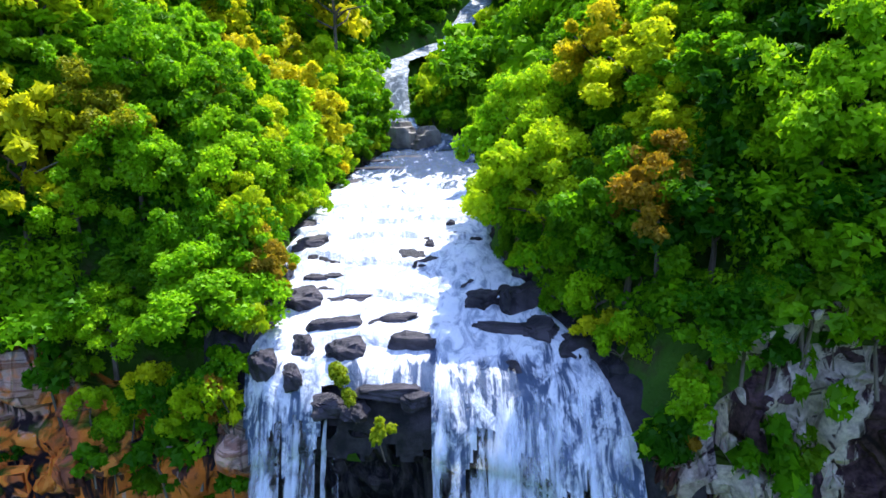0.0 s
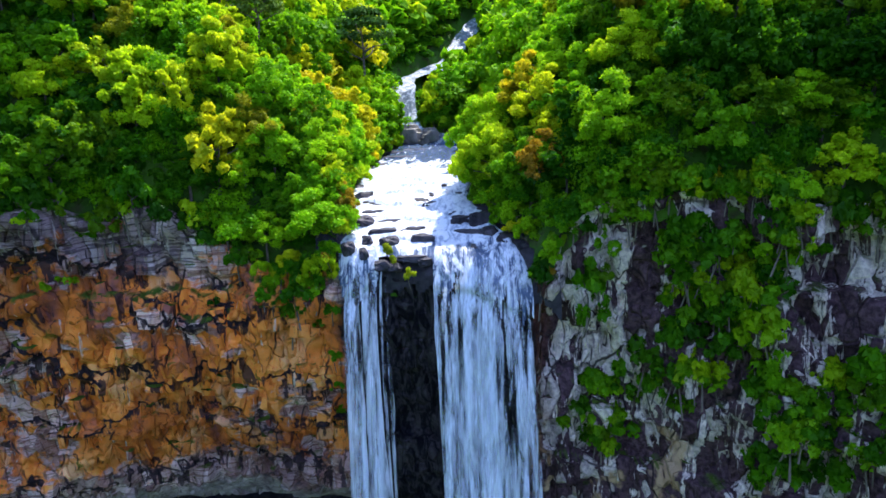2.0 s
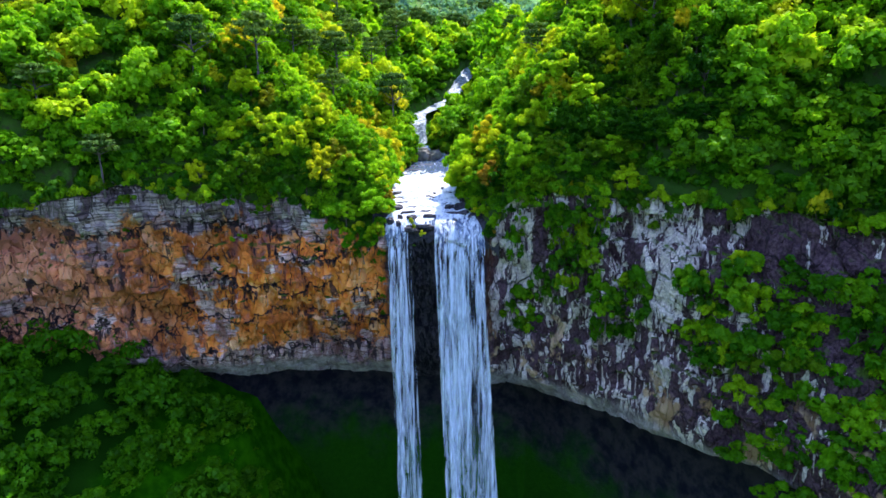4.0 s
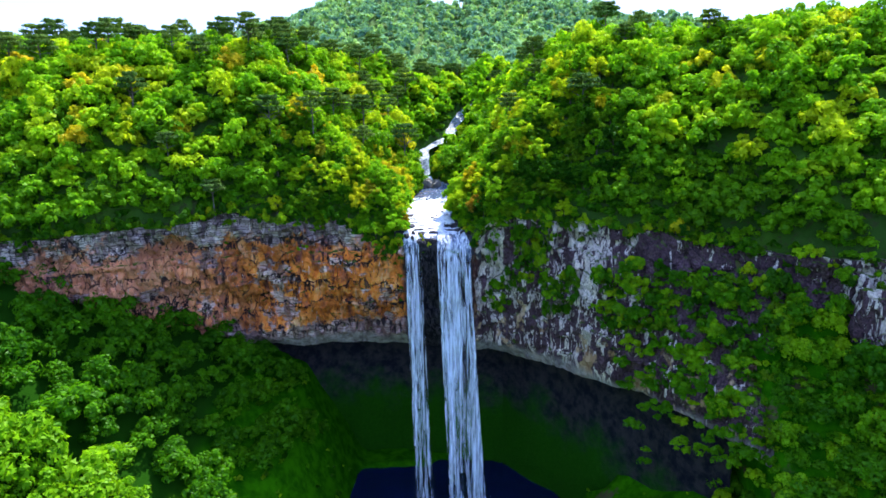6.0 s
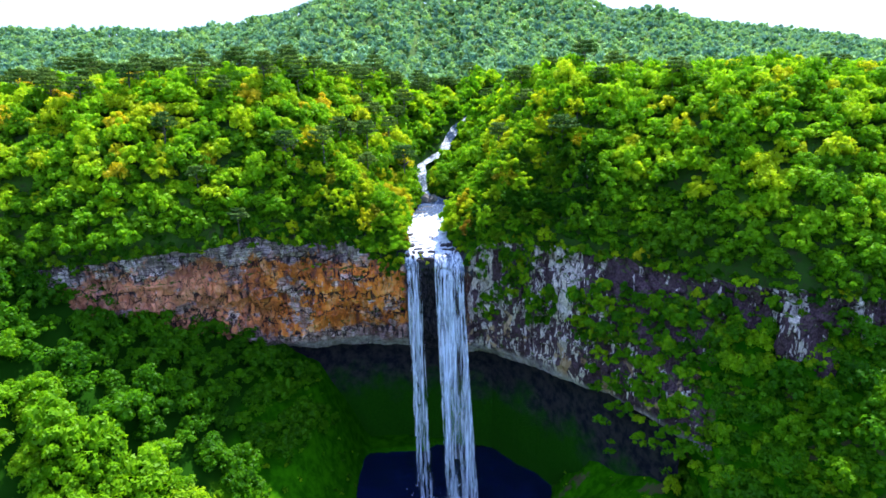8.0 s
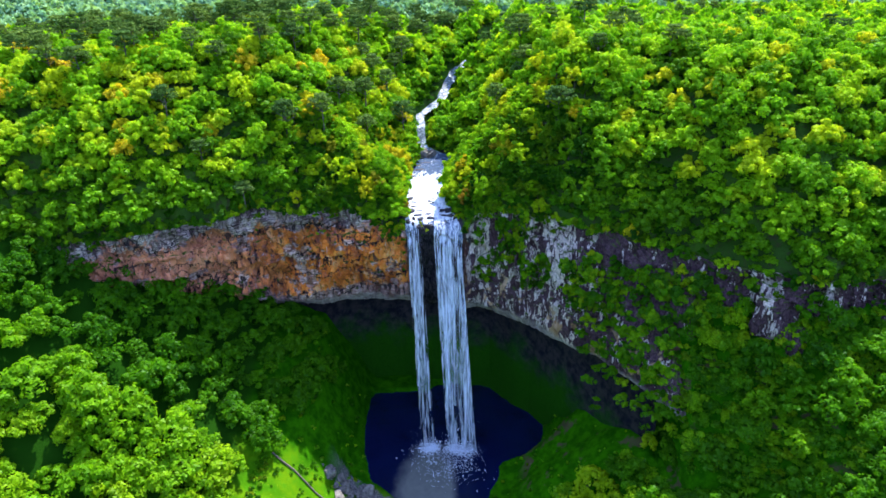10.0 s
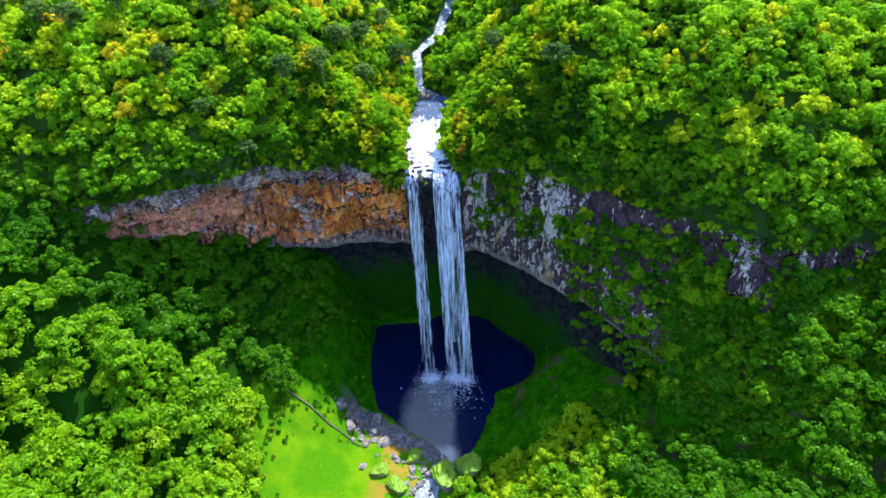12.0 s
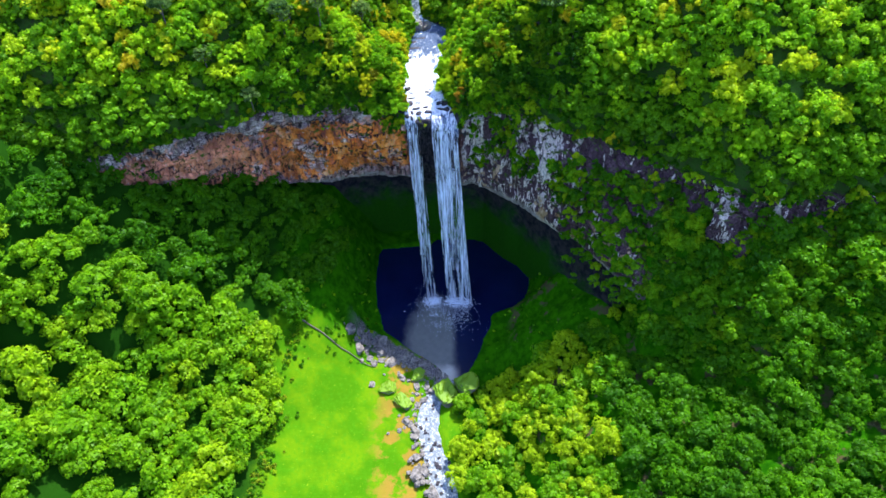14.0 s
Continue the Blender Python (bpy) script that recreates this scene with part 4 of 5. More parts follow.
def slide(x, v):
    """Drop of the water's surface near the lip."""
    return 0.16 * np.clip(3.4 + brow(x) - v, 0, 11) ** 2


us = np.linspace(-1, 1, 110)
vs = np.concatenate([np.arange(-3.0, 40, 0.3), np.arange(40, 92, 0.45)])
U, V = np.meshgrid(us, vs)
W = np.maximum(V, 0)
wide = np.interp(43 + W, BROOK_Y, BROOK_W)
X = np.interp(43 + W, BROOK_Y, BROOK_X) + U * (wide + 0.8)
Y = 43 + V * np.where(V < 0, 0.55, 1) + (edge(X) - 0.6 + 1.6 * rough_noise(X * 0.35, 0 * X, 0, 81, 3) - 43) * np.exp(-W / 9)
ledge = (V + 3.5 * rough_noise(X * 0.10, V * 0.05, 0, 83, 3)) / 6.5
stair = ((ledge - np.floor(ledge)) - 0.5) * np.clip((60 - V) / 25, 0, 1)
drop = slide(X, V)
Z = bed(43 + W) + 0.75 - 0.6 * stair + 0.45 * rough_noise(X * 0.4, Y * 0.2, 0, 85, 4) * np.clip((75 - V) / 25, 0.12, 1) - drop - 8 * np.clip(np.abs(U) - 0.95, 0, 1)
gap = (V < 1.0 + 1.5 * rough_noise(X * 0.5, 0 * X, 0, 86, 2)) & (X > -10.4) & (X < -1.7)
gap = gap | (V < -1.4 + 2.6 * rough_noise(X * 1.6, 0 * X, 0, 88, 3))
tagged(sheet("river_rapids", X, Y, Z, RAPID, holes=gap), "white foaming rapids sliding over dark rock ledges", "rapids", kind="structure")

X = np.interp(43 + W, BROOK_Y, BROOK_X) + U * (wide + 5.0)
Y = 43 + V * np.where(V < 0, 0.3, 1) + (edge(X) + 0.2 - 43) * np.exp(-W / 9)
bank = np.clip((np.abs(U) * (wide + 5) - wide) / 4, 0, 1)
Z = bed(43 + W) + 0.0 - 0.6 * stair + 1.1 * rough_noise(X * 0.2, Y * 0.14, 0, 97, 4) * np.clip((70 - V) / 30, 0.2, 1) - drop * 1.15 + bank * (1.8 + 1.4 * rough_noise(X * 0.5, Y * 0.5, 0, 99, 3))
tagged(sheet("river_bed", X, Y, Z, WET_ROCK, smooth=False, holes=V < -1.3 + 0.8 * rough_noise(X * 0.6, 0 * X, 0, 96, 2)), "dark wet basalt ledges of the river bed", "river bed", kind="structure")

ys = np.arange(131, 300, 0.5)
us = np.linspace(-1, 1, 15)
U, Y = np.meshgrid(us, ys)
X = np.interp(Y, BROOK_Y, BROOK_X) + U * (np.interp(Y, BROOK_Y, BROOK_W) + 0.3) * (1 + 0.25 * rough_noise(Y * 0.2, 0, 0, 87, 2))
fallen = bed(Y) + 0.9 + 0.8 * (2 * smooth_noise(X * 0.3, Y * 0.12, 0, 89) - 1) + 0.3 * np.sin(Y * 0.42 + 2 * smooth_noise(X * 0.4, Y * 0.1, 0, 90))
tagged(sheet("brook_cascade", X, Y, fallen, BROOK), "narrow white cascade coming down the wooded ravine", "cascade", kind="structure")

xs = np.linspace(-60, 64, 90)
ys = np.linspace(-42.5, 84, 90)
X, Y = np.meshgrid(xs, ys)
tagged(sheet("pool", X, Y, 0 * X - 0.55 + 0.05 * rough_noise(X * 0.3, Y * 0.3, 0, 91, 3), POOL), "dark navy plunge pool with pale silt below the fall", "pool", kind="structure")

ys = np.concatenate([np.arange(-700, -180, 4.0), np.arange(-180, -40.5, 0.7)])
us = np.linspace(-1, 1, 17)
U, Y = np.meshgrid(us, ys)
X = np.interp(Y, STREAM_Y, STREAM_X) + U * 6.4 * (0.85 + 0.35 * smooth_noise(Y * 0.12, 3, 0, 93))
Z = -0.5 - np.clip(-40 - Y, 0, 700) * 0.05 + 0.35 * rough_noise(X * 0.4, Y * 0.3, 0, 95, 3)
tagged(sheet("stream", X, Y, Z, STREAM), "shallow white stream leaving the pool among boulders", "stream", kind="structure")


def strand(name, seed, x0, x1, foot0, foot1, count, material, parent, throw=20.0, wide=(0.3, 0.95), depth=1.5):
    """Threads of water that slide over the lip between x0 and x1 and land between foot0 and foot1."""
    rng = np.random.default_rng(seed)
    n = 74
    for k in range(count):
        verts, faces = [], []
        u = (k + rng.random()) / count
        xa, xb = x0 + (x1 - x0) * u, foot0 + (foot1 - foot0) * np.clip(u + rng.normal() * 0.08, 0, 1)
        lip_y = float(edge(xa)) - 0.6 + 1.6 * float(rough_noise(xa * 0.35, 0.0, 0, 81, 3))
        from_y = rng.uniform(0.8, 5.0)
        run = np.linspace(from_y, -1.6, 8)
        top_z = bed(43 + np.maximum(run, 0)) + 0.9 - slide(xa, run)
        za = float(top_z[-1])
        end = 0.5 - rng.random() * 1.5 if rng.random() > 0.35 else 15 + 50 * rng.random()
        z = np.concatenate([top_z, za - (za - end) * np.linspace(0.004, 1, n - 8) ** 1.15])
        fall_s = np.clip((za - z) / 131.0, 0, 1)
        out = np.where(np.arange(n) < 8, 0, 0.9 + 1.3 * np.sqrt(np.clip(fall_s * 30, 0, 1))) + throw * fall_s ** 0.8 * (0.94 + 0.12 * rng.random()) + depth * (rng.random() - 0.5) * np.clip(fall_s * 12, 0, 1)
        y = lip_y + np.concatenate([run, np.zeros(n - 8)]) - out
        w = rng.uniform(*wide) * (0.75 + 1.0 * fall_s ** 0.7) * np.clip(0.15 + np.arange(n) / 9, 0, 1)
        phase = rng.random() * 50
        x = xa + (xb - xa) * fall_s ** 1.1 + 0.3 * rough_noise(z * 0.12, phase, 0, seed, 2) * (0.3 + fall_s)
        for side, back in ((-1, 0.25), (0, 0.0), (1, 0.25)):
            verts.append(np.stack([x + side * w * (0.7 + 0.6 * smooth_noise(z * 0.25, phase + side * 9, 0, seed)), y + back * w, z], 1))
        i = np.arange(n - 1)
        for a in (0, n):
            faces.append(np.stack([i + a, i + a + 1, i + a + n + 1, i + a + n], 1))
        np_mesh(name, np.concatenate(verts), np.concatenate(faces), material, parent, True)


fall = tagged(new("waterfall"), "tall white waterfall dropping free in two strands", "waterfall")
strand("water_strand", 1, -15.6, -13.4, -11.5, -8.0, 6, FALL, fall)
strand("water_strand", 6, -12.7, -11.1, -8.0, -4.5, 3, FALL, fall)
strand("water_strand", 2, -1.4, 3.8, 4.5, 9.6, 14, FALL, fall)
strand("water_strand", 7, 4.4, 8.2, 10.2, 14.4, 9, FALL, fall)
strand("water_strand", 3, 9.2, 12.6, 15.2, 18.8, 8, FALL, fall)
strand("thin_strand", 4, -1.8, 13.0, 3.0, 19.5, 18, VEIL, fall, wide=(0.2, 0.5))
strand("thin_strand", 5, -13.6, -8.8, -9.0, -3.5, 5, VEIL, fall, wide=(0.2, 0.5))


def spray(name, label, seed, places, count, material):
    """Drops thrown up where the strands land: many small bits of white water."""
    rng = np.random.default_rng(seed)
    pick = rng.integers(0, len(places), count)
    base = np.array(places)[pick]
    at = base[:, :3] + rng.normal(size=(count, 3)) * base[:, 3:4] * np.array([1, 0.8, 0])
    at[:, 2] = -0.4 + np.abs(rng.normal(size=count)) * base[:, 4]
    tip = rng.normal(size=(count, 3, 3)) * (0.10 + 0.30 * rng.random((count, 1, 1)) ** 2)
    return tagged(np_mesh(name, (at[:, None, :] + tip).reshape(-1, 3), np.arange(count * 3).reshape(-1, 3), material), label, "spray", kind="stuff")


SPRAY = Shader("spray", 0.7)
SPRAY.colour(SPRAY.mix(SPRAY.noise(0.5, 3), (0.75, 0.82, 0.95), (0.92, 0.95, 1.0)))
spray("splash", "white splash where the strands strike the pool", 5, [(-8.5, 19.5, 0, 2.6, 2.2), (-5.0, 19.0, 0, 2.0, 2.2), (6, 18, 0, 2.4, 2.4), (10, 17, 0, 2.4, 2.6), (15, 16.5, 0, 2.6, 2.6)], 5200, SPRAY.m)
spray("spray_drift", "thin spray drifting over the pool", 6, [(-6, 14, 0, 6.5, 5.0), (8, 10, 0, 6.5, 6.0), (4, 2, 0, 8, 3.5)], 1800, SPRAY.m)


# ---- rocks ----
def rock_mesh(name, seed, material, sharp=0.35, flat=0.7, steps=0.7):
    """A worn angular boulder about 2 m across."""
    bm = bmesh.new()
    bmesh.ops.create_cube(bm, size=1.7)
    bmesh.ops.subdivide_edges(bm, edges=bm.edges, cuts=7, use_grid_fill=True)
    for v in bm.verts:
        v.co = v.co.lerp(v.co.normalized(), 0.5)
    rng = random.Random(seed)
    planes = [(Vector((rng.gauss(0, 1), rng.gauss(0, 1), rng.gauss(0, 0.8))).normalized(), rng.uniform(0.55, 0.9)) for _ in range(8)]
    shift = Vector((seed * 3.7, 0, 0))
    for v in bm.verts:
        p = v.co.copy()
        for n, d in planes:
            over = p.dot(n) - d
            if over > 0:
                p -= n * over * 0.92
        p += v.co * sharp * 0.35 * noise.fractal(v.co * 1.6 + shift, 0.8, 2.0, 4)
        step = round(p.z * 4.5 + 0.3 * noise.noise(p * 2 + shift)) / 4.5
        v.co = Vector((p.x, p.y, (p.z + (step - p.z) * steps) * flat))
    mesh = bpy.data.meshes.new(name)
    bm.to_mesh(mesh)
    bm.free()
    mesh.materials.append(material)
    return mesh


WET = [rock_mesh("wet_boulder", k, RIVER_ROCK, 0.55, 0.52, 0.1) for k in range(6)]
DRY = [rock_mesh("boulder", 20 + k, DRY_ROCK, 0.35, 0.75) for k in range(6)]
MOSSY = [rock_mesh("mossy_boulder", 40 + k, MOSS_ROCK, 0.4, 0.8) for k in range(3)]


def rock(mesh, x, y, z, sx, sy, sz, turn, name, label, group=""):
    ob = tagged(new(name, mesh), label, "rock", group)
    ob.matrix_basis = pose(x, y, z, 0, 0, turn)
    ob.scale = (sx, sy, sz)
    return ob


WET_LABEL = "dark wet rock ledge standing out of the white rapids"
LEDGES = [(-15.3, 66.6, 2.5, 2.4, 2.6, 15), (-13.4, 59.9, 1.4, 1.2, 1.2, 0), (-14.2, 56.2, 2.2, 2.2, 2.6, 40), (-10.2, 52.3, 2.7, 1.8, 2.2, 5), (-12.6, 49.7, 1.2, 1.4, 2.4, 70), (-12.8, 46.7, 1.0, 1.4, 2.2, 20),
          (-5.2, 52.9, 2.5, 1.6, 1.6, -12), (-3.3, 50.0, 2.3, 1.5, 1.9, -8), (-8.8, 48.9, 1.8, 1.6, 2.6, 30), (-5.0, 45.2, 2.8, 1.4, 1.2, 4), (-2.6, 62.6, 1.9, 1.2, 1.5, 8), (-2.3, 65.9, 0.8, 0.9, 2.4, 0),
          (2.1, 58.6, 1.9, 1.3, 1.2, 12), (2.8, 55.8, 2.0, 1.9, 2.2, 55), (4.4, 51.2, 3.2, 1.2, 1.4, -14), (5.0, 78.7, 3.2, 1.4, 1.0, 4), (-0.2, 73.6, 0.7, 0.8, 2.0, 0), (4.8, 46.2, 0.9, 1.1, 1.6, 10), (-9.2, 56.7, 2.5, 1.1, 0.8, -6), (-11.2, 60.4, 1.8, 1.0, 0.8, 10),
          (-17.4, 53.0, 2.2, 3.0, 4.6, 0), (6.6, 55.3, 2.6, 2.4, 4.0, 20), (7.4, 60.5, 2.2, 2.6, 3.2, 5), (7.6, 50.6, 2.4, 2.2, 3.0, -20), (10.0, 48.4, 2.4, 1.8, 2.4, 15), (13.2, 46.4, 2.0, 2.0, 3.0, 15), (-15.4, 47.6, 1.2, 1.5, 3.0, 30),
          (-17.4, 60.5, 1.8, 3.0, 2.6, 0), (-17.6, 73.0, 1.8, 3.4, 2.2, 8), (-18.0, 86.0, 2.0, 3.8, 2.0, 0), (-15.6, 98.0, 2.6, 3.2, 1.2, 30), (-11.8, 108.8, 6.2, 2.0, 1.1, 10), (-8.4, 119.8, 3.8, 1.8, 1.0, 4), (-14.0, 115.0, 3.6, 2.2, 1.4, 20),
          (6.4, 67.0, 1.6, 2.2, 2.2, 5), (-9.6, 44.6, 1.7, 1.3, 1.8, 20), (-7.4, 44.2, 1.5, 1.2, 1.6, 70), (-2.8, 44.6, 1.4, 1.2, 1.4, 40)]
for n, (x, y, sx, sy, sz, turn) in enumerate(LEDGES):
    v = y - (float(edge(x)) - 43.6) * math.exp(-max(y - 43, 0) / 9)
    rock(WET[n % 6], x, y, float(bed(v)) + 0.32 - 0.8 * float(slide(x, y - 43.6)), sx, sy, sz, turn, "river_rock", WET_LABEL, "rocks in the rapids")
for n, (x, y, sx, sy, sz, turn) in enumerate([(-9.6, 130.5, 4.4, 3.4, 6.6, 10), (-5.6, 130.0, 3.6, 3.0, 5.2, 40)]):
    rock(DRY[n], x, y, 143.4, sx, sy, sz, turn, "river_boulder", "large grey boulder at the head of the rapids", "boulders above the rapids")

rng = np.random.default_rng(51)
for made in range(260):
    if made < 150:
        t, u = rng.random(), abs(rng.normal()) * 7.0 - 1.0
        x, y = -58 + 60 * t - 0.5 * u + rng.normal(), -6 - 35 * t - 0.86 * u + rng.normal()
    else:
        y = rng.uniform(-122, -46)
        x = float(np.interp(y, STREAM_Y, STREAM_X)) - 6.0 - abs(rng.normal()) * 5.5 * np.interp(y, [-122, -46], [0.5, 1.2])
    s = min(0.6 + rng.exponential(0.85 if made < 150 else 0.62), 3.8)
    z = max(float(lower(x, y)), -0.8) + s * 0.1
    rock(DRY[made % 6], x, y, z, s * rng.uniform(0.8, 1.4), s, s * rng.uniform(0.7, 1.1), rng.random() * 360, "stream_boulder", "grey rounded boulder on the stony stream bank", "boulders along the stream")
for k in range(46):
    y = rng.uniform(-125, -50)
    x = float(np.interp(y, STREAM_Y, STREAM_X)) + rng.normal() * 4
    s = rng.uniform(0.5, 1.3)
    rock(WET[k % 6], x, y, -0.4 - max(-40 - y, 0) * 0.05, s * 1.2, s, s * 1.1, rng.random() * 360, "stream_stone", "wet dark stone in the white stream", "stones in the stream")
for n, (x, y, sx, sy, sz, turn, lift) in enumerate([(1.2, -53.5, 7.4, 9.0, 9.0, 30, 2.6), (14.5, -50.0, 8.4, 7.8, 8.0, 10, 3.0), (-34, -48, 6.0, 5.0, 4.0, 0, 0.6), (-24.5, -58, 4.6, 6.4, 5.0, 50, 0.8), (-15, -40.5, 5.5, 4.2, 4.2, 70, 0.6)]):
    rock(MOSSY[n % 3], x, y, max(float(lower(x, y)), -1.5) + lift, sx, sy, sz, turn, "mossy_boulder", "huge boulder capped with bright green moss by the stream", "mossy boulders by the stream")

OUTCROP = [rock_mesh("outcrop", 60 + k, CLIFF, 0.6, 1.0) for k in range(3)]
for n, (x, y, z, sx, sy, sz) in enumerate([(140, -40, 122, 9, 5, 10), (147, -46, 112, 6, 4, 9), (163, -42, 121, 5, 4, 6), (181, -45, 116, 6, 4, 8), (166, -62, 92, 4, 3, 5)]):
    rock(OUTCROP[n % 3], x, y, z, sx, sy, sz, n * 50, "rock_outcrop", "grey and white streaked rock outcrop in the forest slope", "outcrops in the slope")


# ---- a fallen trunk by the stream ----
bm = bmesh.new()
p = Vector((-84, -21, float(lower(-84, -21)) + 0.6))
for k in range(8):
    x, y = -84 + 5.2 * (k + 1), -21 - 1.45 * (k + 1) + 0.5 * math.sin(k * 1.7)
    q = Vector((x, y, float(lower(x, y)) + 0.7))
    tube(bm, p, q, 0.52 - 0.03 * k, 0.49 - 0.03 * k, 9)
    p = q
tagged(part("fallen_trunk", bm, BARK, None), "long grey fallen trunk lying across the grass bank", "log")

# ---- araucarias ----
PINE_SHAPES = [pine_shape(500 + k, 6.0, 6.2, 46, 60, 0.62) for k in range(3)]
PINES = [tree_kind("araucaria_tree", "tall umbrella-crowned araucaria pine above the forest", PINE_SHAPES[k], trunk_bmesh(600 + k, 17.5, 5.0, 7, 0.42), 14.5, LEAF_PINE, group="araucarias over the forest") for k in range(3)]
rng = np.random.default_rng(61)
spots = [(62, 50), (-97, 36), (176, 78), (205, 70), (-60, 70), (-78, 62), (-40, 92), (34, 96), (-118, 44), (-135, 52), (-52, 110), (84, 70), (96, 92), (-160, 74), (-182, 66), (52, 120), (118, 62), (-22, 128)]
while len(spots) < 215:
    x, y = rng.uniform(-290, 250), rng.uniform(60, 300)
    d = y - float(edge(x))
    if d > 50 and not bool(on_water(np.array(x), np.array(y), 14)) and rng.random() < (0.95 if x < 20 else 0.3):
        spots.append((x, y))
for n, (x, y) in enumerate(spots):
    m = pose(x, y, float(upper(x, y)) - 0.5, 0, 0, rng.random() * 360)
    t = PINES[n] if n < 3 else copy_thing(PINES[n % 3], m)
    t.matrix_basis = m
    s = rng.uniform(0.95, 1.4) * (0.72 if x > 100 else 1.0)
    t.scale = (s, s, s * rng.uniform(0.8, 1.0))

# ---- single trees of other colours ----
RUST = tree_kind("rust_tree", "tree with rusty orange foliage beside the rapids", FINE_SHAPES[1], trunk_bmesh(700, 5.5, 3.0, 5, 0.3), 1.6, LEAF_RUST, group="rust-coloured trees")
for n, (x, y, s) in enumerate([(15.5, 46.5, 0.82), (-17.5, 55.5, 0.62), (-30, 80, 0.6), (26, 84, 0.6)]):
    m = pose(x, y, float(upper(x, y)) - 0.3 + (3 if n == 0 else 0), 0, 0, 70 * n)
    t = RUST if n == 0 else copy_thing(RUST, m)
    t.matrix_basis = m
    t.scale = (s, s, s * 1.15)

GOLD = tree_kind("golden_tree", "broad tree with olive-gold foliage on the wooded slope", FINE_SHAPES[2], trunk_bmesh(710, 5.5, 3.0, 5, 0.3), 1.4, LEAF_GOLD, group="golden trees on the slope")
for n, (x, y, s) in enumerate([(-33, 60, 0.95), (-25, 68, 0.8), (-41, 72, 0.9), (32, 58, 0.8), (-56, 66, 0.9)]):
    m = pose(x, y, float(upper(x, y)) + 0.6, 0, 0, 50 * n)
    t = GOLD if n == 0 else copy_thing(GOLD, m)
    t.matrix_basis = m
    t.scale = (s, s, s * 1.05)

# ---- bushes on the cliff and its edge ----
BUSH_SHAPES = [crown_shape(800 + k, 2.0, 2.6, 10, 70, 0.36, True) for k in range(5)]


def bush_kind(name, label, shape, material, group):
    top = tagged(new(name), label, "bush", group)
    np_mesh("foliage", *shape, material, top)
    part("stem", trunk_bmesh(900, 1.1, 0.9, 3, 0.09), BARK, top)
    return top


def plant(kinds, n, x, y, z, s, tilt=0.0, tall=1.0):
    m = pose(x, y, z, tilt, 0, 360 * scramble(np.int64(n), np.int64(5), np.int64(1), 3))
    t = kinds[n] if n < len(kinds) else copy_thing(kinds[n % len(kinds)], m)
    t.matrix_basis = m
    t.scale = (s, s, s * tall)


EDGE_BUSH = [bush_kind("edge_bush", "green bush hanging over the edge of the cliff", BUSH_SHAPES[k], (LEAF_DEEP, LEAF_LOW, LEAF_DEEP, LEAF_HIGH)[k], "bushes along the cliff edge") for k in range(4)]
rng = np.random.default_rng(71)
n = 0
for x in np.arange(-208, 200, 1.2):
    if -17.5 < x < 13.5:
        continue
    x = x + rng.uniform(-0.8, 0.8)
    hang = rng.random()
    low = rng.uniform(-0.5, (11.0 if x < 76 else 26.0) * float(smooth_noise(x * 0.12, 7, 0, 103)) ** (2.6 if x < 76 else 1.8) + 0.4)
    z = float(crest(x)) - low
    plant(EDGE_BUSH, n, x, min(float(face(x, z - 0.5)), float(edge(x)) + 1) + rng.uniform(-0.6, 0.8), z - 0.8, rng.uniform(0.6, 2.1), 12 * hang, rng.uniform(0.9, 1.5))
    n += 1

FACE_BUSH = [bush_kind("cliff_bush", "green bush rooted in the cliff face", BUSH_SHAPES[k], LEAF_DEEP if k == 2 else LEAF_LOW, "bushes on the cliff face") for k in range(5)]
n = 0
STRIPS = [(39.5, 124, 6.5, 12, 58), (43, 136, 4, 5, 16), (51, 108, 6, 9, 40), (66, 114, 3.5, 11, 26), (24, 102, 4.5, 7, 22), (32, 111, 5, 5, 12), (22, 126, 2, 6, 6)]
for cx, cz, wx, wz, many in STRIPS:
    for k in range(many):
        x, z = cx + wx * rng.uniform(-1, 1), cz + wz * rng.uniform(-1, 1)
        z = min(z, float(crest(x)) - 1)
        plant(FACE_BUSH, n, x, float(face(x, z)) - 0.3, z - 1.2, rng.uniform(0.9, 2.0), 15, rng.uniform(1.0, 1.6))
        n += 1
while n < 290:
    x = rng.uniform(68, 126)
    top, low = float(crest(x)) - np.interp(x, [68, 76, 126], [22, 13, 10]), float(rim(x)) + np.interp(x, [68, 84, 126], [22, 6, 0])
    z = rng.uniform(low, top)
    plant(FACE_BUSH, n, x, float(face(x, z)) - 0.5, z - 1.5, rng.uniform(1.5, 2.9), 15, rng.uniform(0.9, 1.3))
    n += 1
for x, z, s in [(-19.5, 126, 1.3), (-18.5, 121, 1.0), (-21, 118, 0.9), (-19, 112, 0.8), (-62, 127, 1.0), (-64, 126, 0.8), (-96, 130, 0.9), (-39, 122, 0.7), (-18.6, 106, 0.8), (-20, 98, 0.9)]:
    plant(FACE_BUSH, n, x, float(face(x, z)) - 0.2, z - 0.8, s, 15, 1.2)
    n += 1

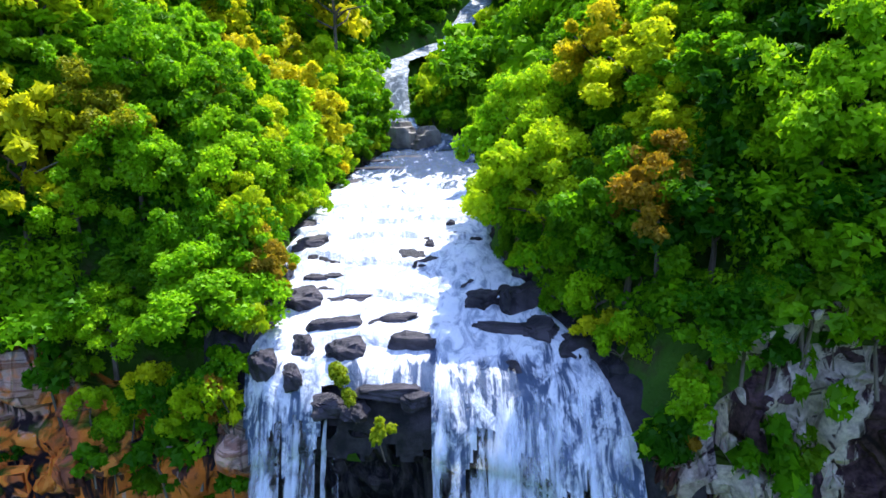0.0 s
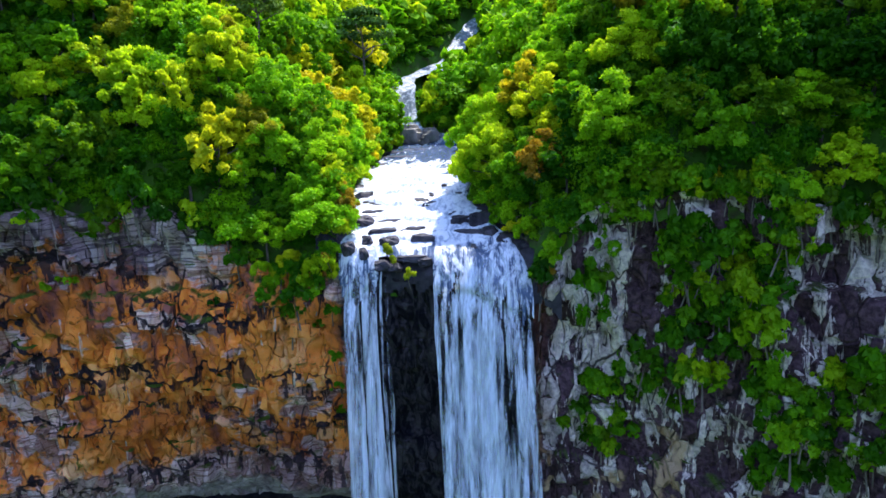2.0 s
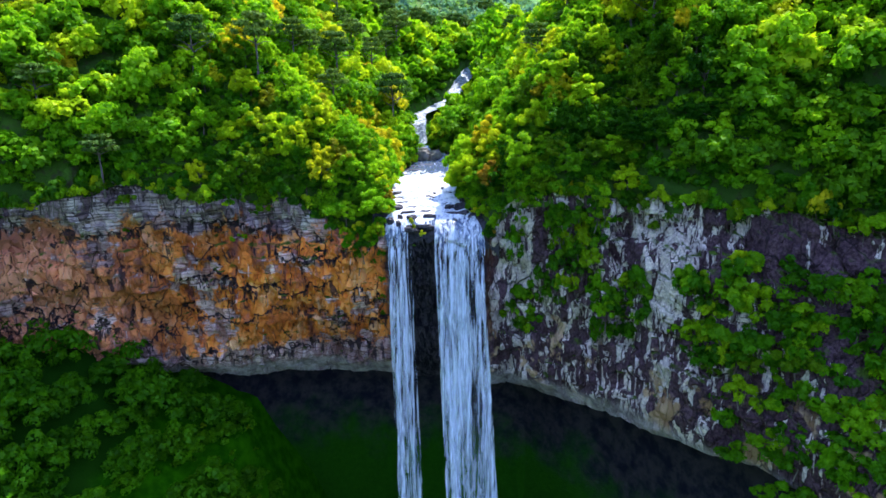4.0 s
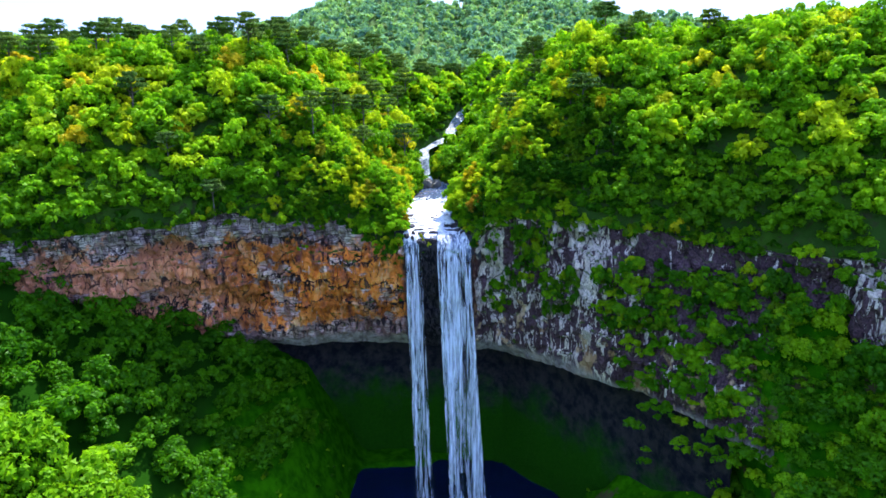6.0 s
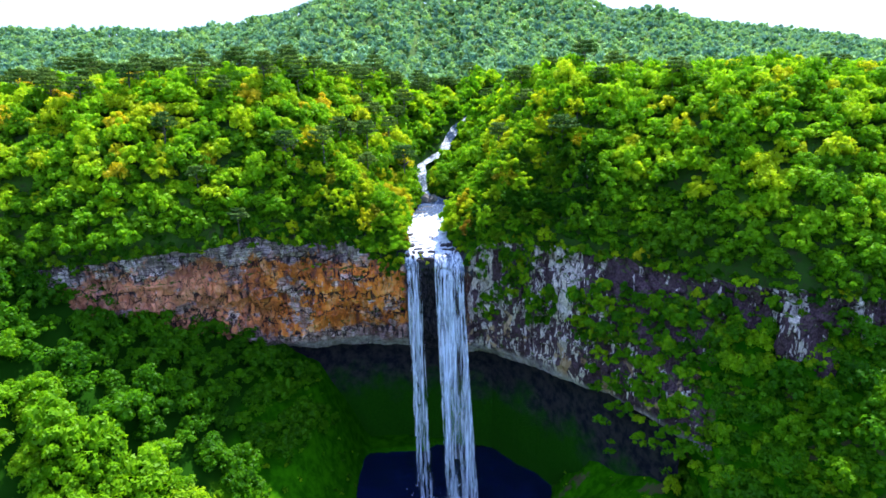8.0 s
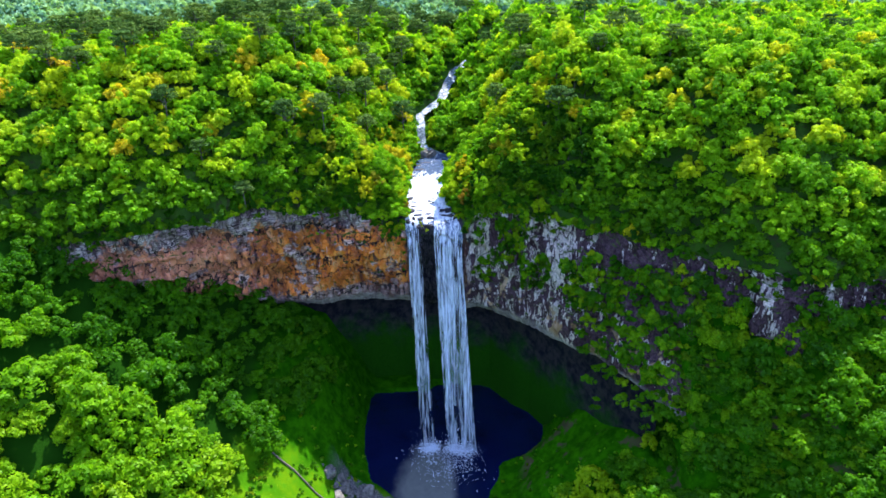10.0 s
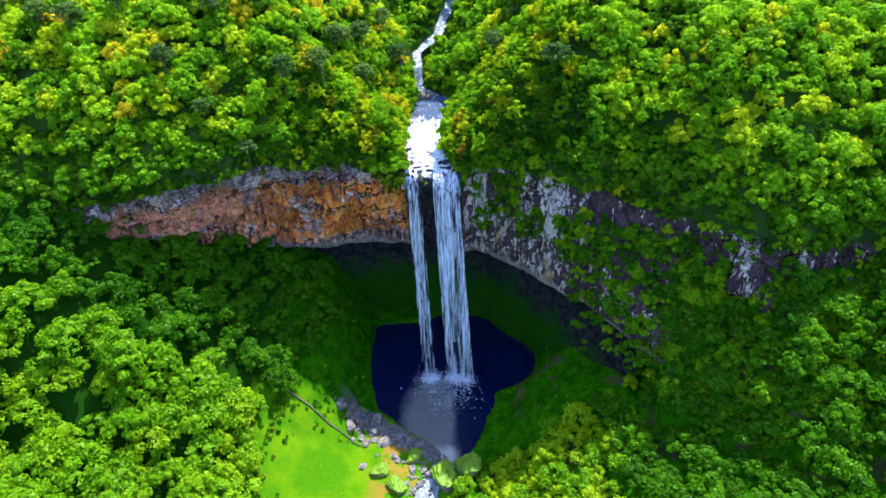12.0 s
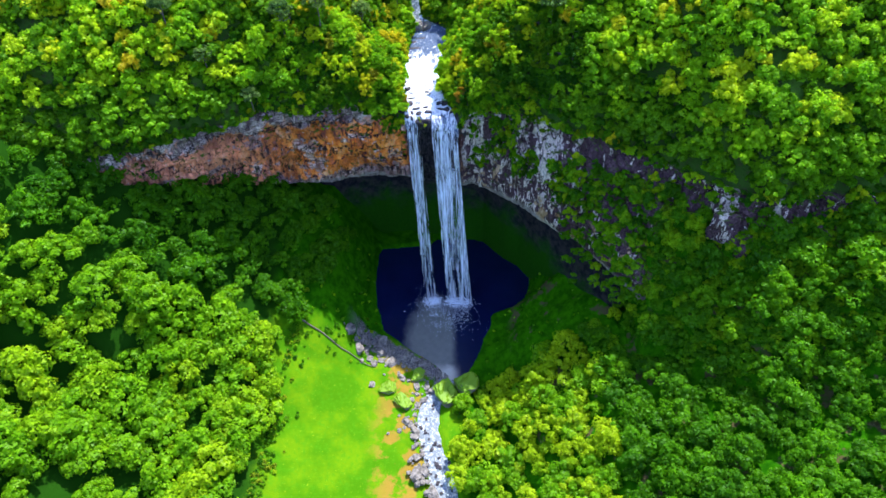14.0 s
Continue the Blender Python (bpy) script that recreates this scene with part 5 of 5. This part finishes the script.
RIVER_BUSH_SHAPES = [crown_shape(840 + k, 2.2, 3.0, 12, 190, 0.26, True, 1.0) for k in range(4)]
RIVER_BUSH = [bush_kind("bank_shrub", "leafy green shrub overhanging the bank of the rapids", RIVER_BUSH_SHAPES[k], LEAF_HIGH if k % 2 else LEAF_LOW, "shrubs along the rapids") for k in range(4)]
n = 0
for side in (-1, 1):
    for y in np.arange(46.5, 143, 1.7):
        for row in (0.9, 3.4):
            yy = y + rng.uniform(-0.8, 0.8)
            x = float(np.interp(yy, BROOK_Y, BROOK_X)) + side * (float(np.interp(yy, BROOK_Y, BROOK_W)) + row + rng.uniform(0, 1.2))
            if yy < float(edge(x)) + 0.5:
                continue
            plant(RIVER_BUSH, n, x, yy, float(upper(x, yy)) - 0.2 + row * 0.15, rng.uniform(0.6, 1.25), 0, rng.uniform(0.9, 1.5))
            n += 1
for x in np.arange(15.5, 46, 1.5):
    plant(RIVER_BUSH, n, x, float(face(x, crest(x) - 2)) - rng.uniform(-0.6, 0.6), float(crest(x)) - rng.uniform(-0.5, 1.6), rng.uniform(0.6, 1.1), 15, 1.3)
    n += 1
for x in np.arange(-30, -17.2, 0.8):
    plant(RIVER_BUSH, n, x, float(face(x, crest(x) - 2)) - rng.uniform(-0.6, 0.6), float(crest(x)) - rng.uniform(0, 4.5), rng.uniform(0.6, 1.1), 15, 1.3)
    n += 1

FERN = [bush_kind("dry_fern", "rusty dry fern hanging beside the fall's lip", BUSH_SHAPES[k], LEAF_RUST, "dry ferns beside the lip") for k in range(2)]
for k, (x, z, s) in enumerate([(-18.4, 129.0, 0.75), (-18.8, 126.8, 0.7), (16.5, 128.5, 0.6)]):
    plant(FERN, k, x, float(face(x, z)) - 0.6, z, s, 20, 1.3)
LIP_BUSH = [bush_kind("lip_bush", "bright lime green bush on the lip between the strands", BUSH_SHAPES[k], LEAF_LIME, "bushes on the fall's lip") for k in range(2)]
for k, (x, y, z, s) in enumerate([(-8.4, 44.6, 130.4, 0.82), (-5.4, 42.2, 127.2, 0.72), (-7.6, 43.6, 129.4, 0.6)]):
    plant(LIP_BUSH, k, x, y, z, s, 12, 1.2)

POOL_BUSH = [bush_kind("bank_bush", "low dark green bush on the shaded pool bank", BUSH_SHAPES[k], LEAF_LOW, "bushes on the pool bank") for k in range(3)]
n = 0
while n < 190:
    x, y = (rng.uniform(18, 98), rng.uniform(-44, 40)) if n % 3 == 0 else (rng.uniform(-92, -36), rng.uniform(-34, 62))
    z = float(lower(x, y))
    if z < -0.2:
        continue
    plant(POOL_BUSH, n, x, y, z - 0.2, rng.uniform(0.35, 0.9) * (1.0 if x > -58 else 1.2), 0, 0.9)
    n += 1
BANK_BUSH = [bush_kind("meadow_bush", "bright green bush at the edge of the sunny grass", BUSH_SHAPES[k], LEAF_LIME if k == 1 else LEAF_LOW, "bushes round the meadow") for k in range(4)]
n = 0
while n < 190:
    y = rng.uniform(-135, -20)
    west = float(np.interp(y, [-150, -110, -70, -40, -18], [-102, -98, -95, -91, -88]))
    x = west + rng.exponential(3) if rng.random() < 0.55 else rng.uniform(7, 60)
    if x > 4 and not -78 < y < -47:
        continue
    plant(BANK_BUSH, n, x, y, float(lower(x, y)) - 0.2, rng.uniform(0.5, 1.2) * (1.8 if x > 0 else 1.0), 0, 0.9)
    n += 1


# ---- loose blocks of the cliff face ----
def block_mesh(seed):
    """An angular block about 2 m across, from the hull of a few points."""
    rng = random.Random(seed)
    bm = bmesh.new()
    for sx in (-1, 1):
        for sy in (-1, 1):
            for sz in (-1, 1):
                bm.verts.new((sx * rng.uniform(0.7, 1.0), sy * rng.uniform(0.6, 1.0), sz * rng.uniform(0.7, 1.0)))
    for _ in range(5):
        bm.verts.new((rng.uniform(-1, 1), -rng.uniform(0.9, 1.2), rng.uniform(-0.9, 0.9)))
    hull = bmesh.ops.convex_hull(bm, input=bm.verts)
    bmesh.ops.delete(bm, geom=[g for g in hull["geom_interior"] if isinstance(g, bmesh.types.BMVert)], context="VERTS")
    mesh = bpy.data.meshes.new("rock_block")
    bm.to_mesh(mesh)
    bm.free()
    mesh.materials.append(CLIFF)
    return mesh


BLOCKS = [block_mesh(k) for k in range(10)]
rng = np.random.default_rng(91)
for n in range(295):
    x = rng.uniform(-185, -19) if n < 215 else rng.uniform(16, 72)
    if n < 90:
        x = rng.uniform(-75, -19)
    z = rng.uniform(float(rim(x)) + 7, float(crest(x)) - 1.5)
    ob = new("rock_block", BLOCKS[n % 10])
    ob.parent = cliff
    tall = rng.uniform(0.7, 2.6)
    ob.matrix_basis = pose(x, float(face(x, z)) + 0.5, z, rng.normal() * 7, rng.normal() * 9, rng.normal() * 14)
    ob.scale = (rng.uniform(0.6, 2.2), rng.uniform(0.8, 1.5), tall)

# ---- the plan above is drawn at 5 to 4: bring all to metres ----
for ob in list(scene.objects):
    if ob.parent is None and ob.type in ("MESH", "EMPTY"):
        ob.location = ob.location * 0.8
        ob.scale = ob.scale * 0.8
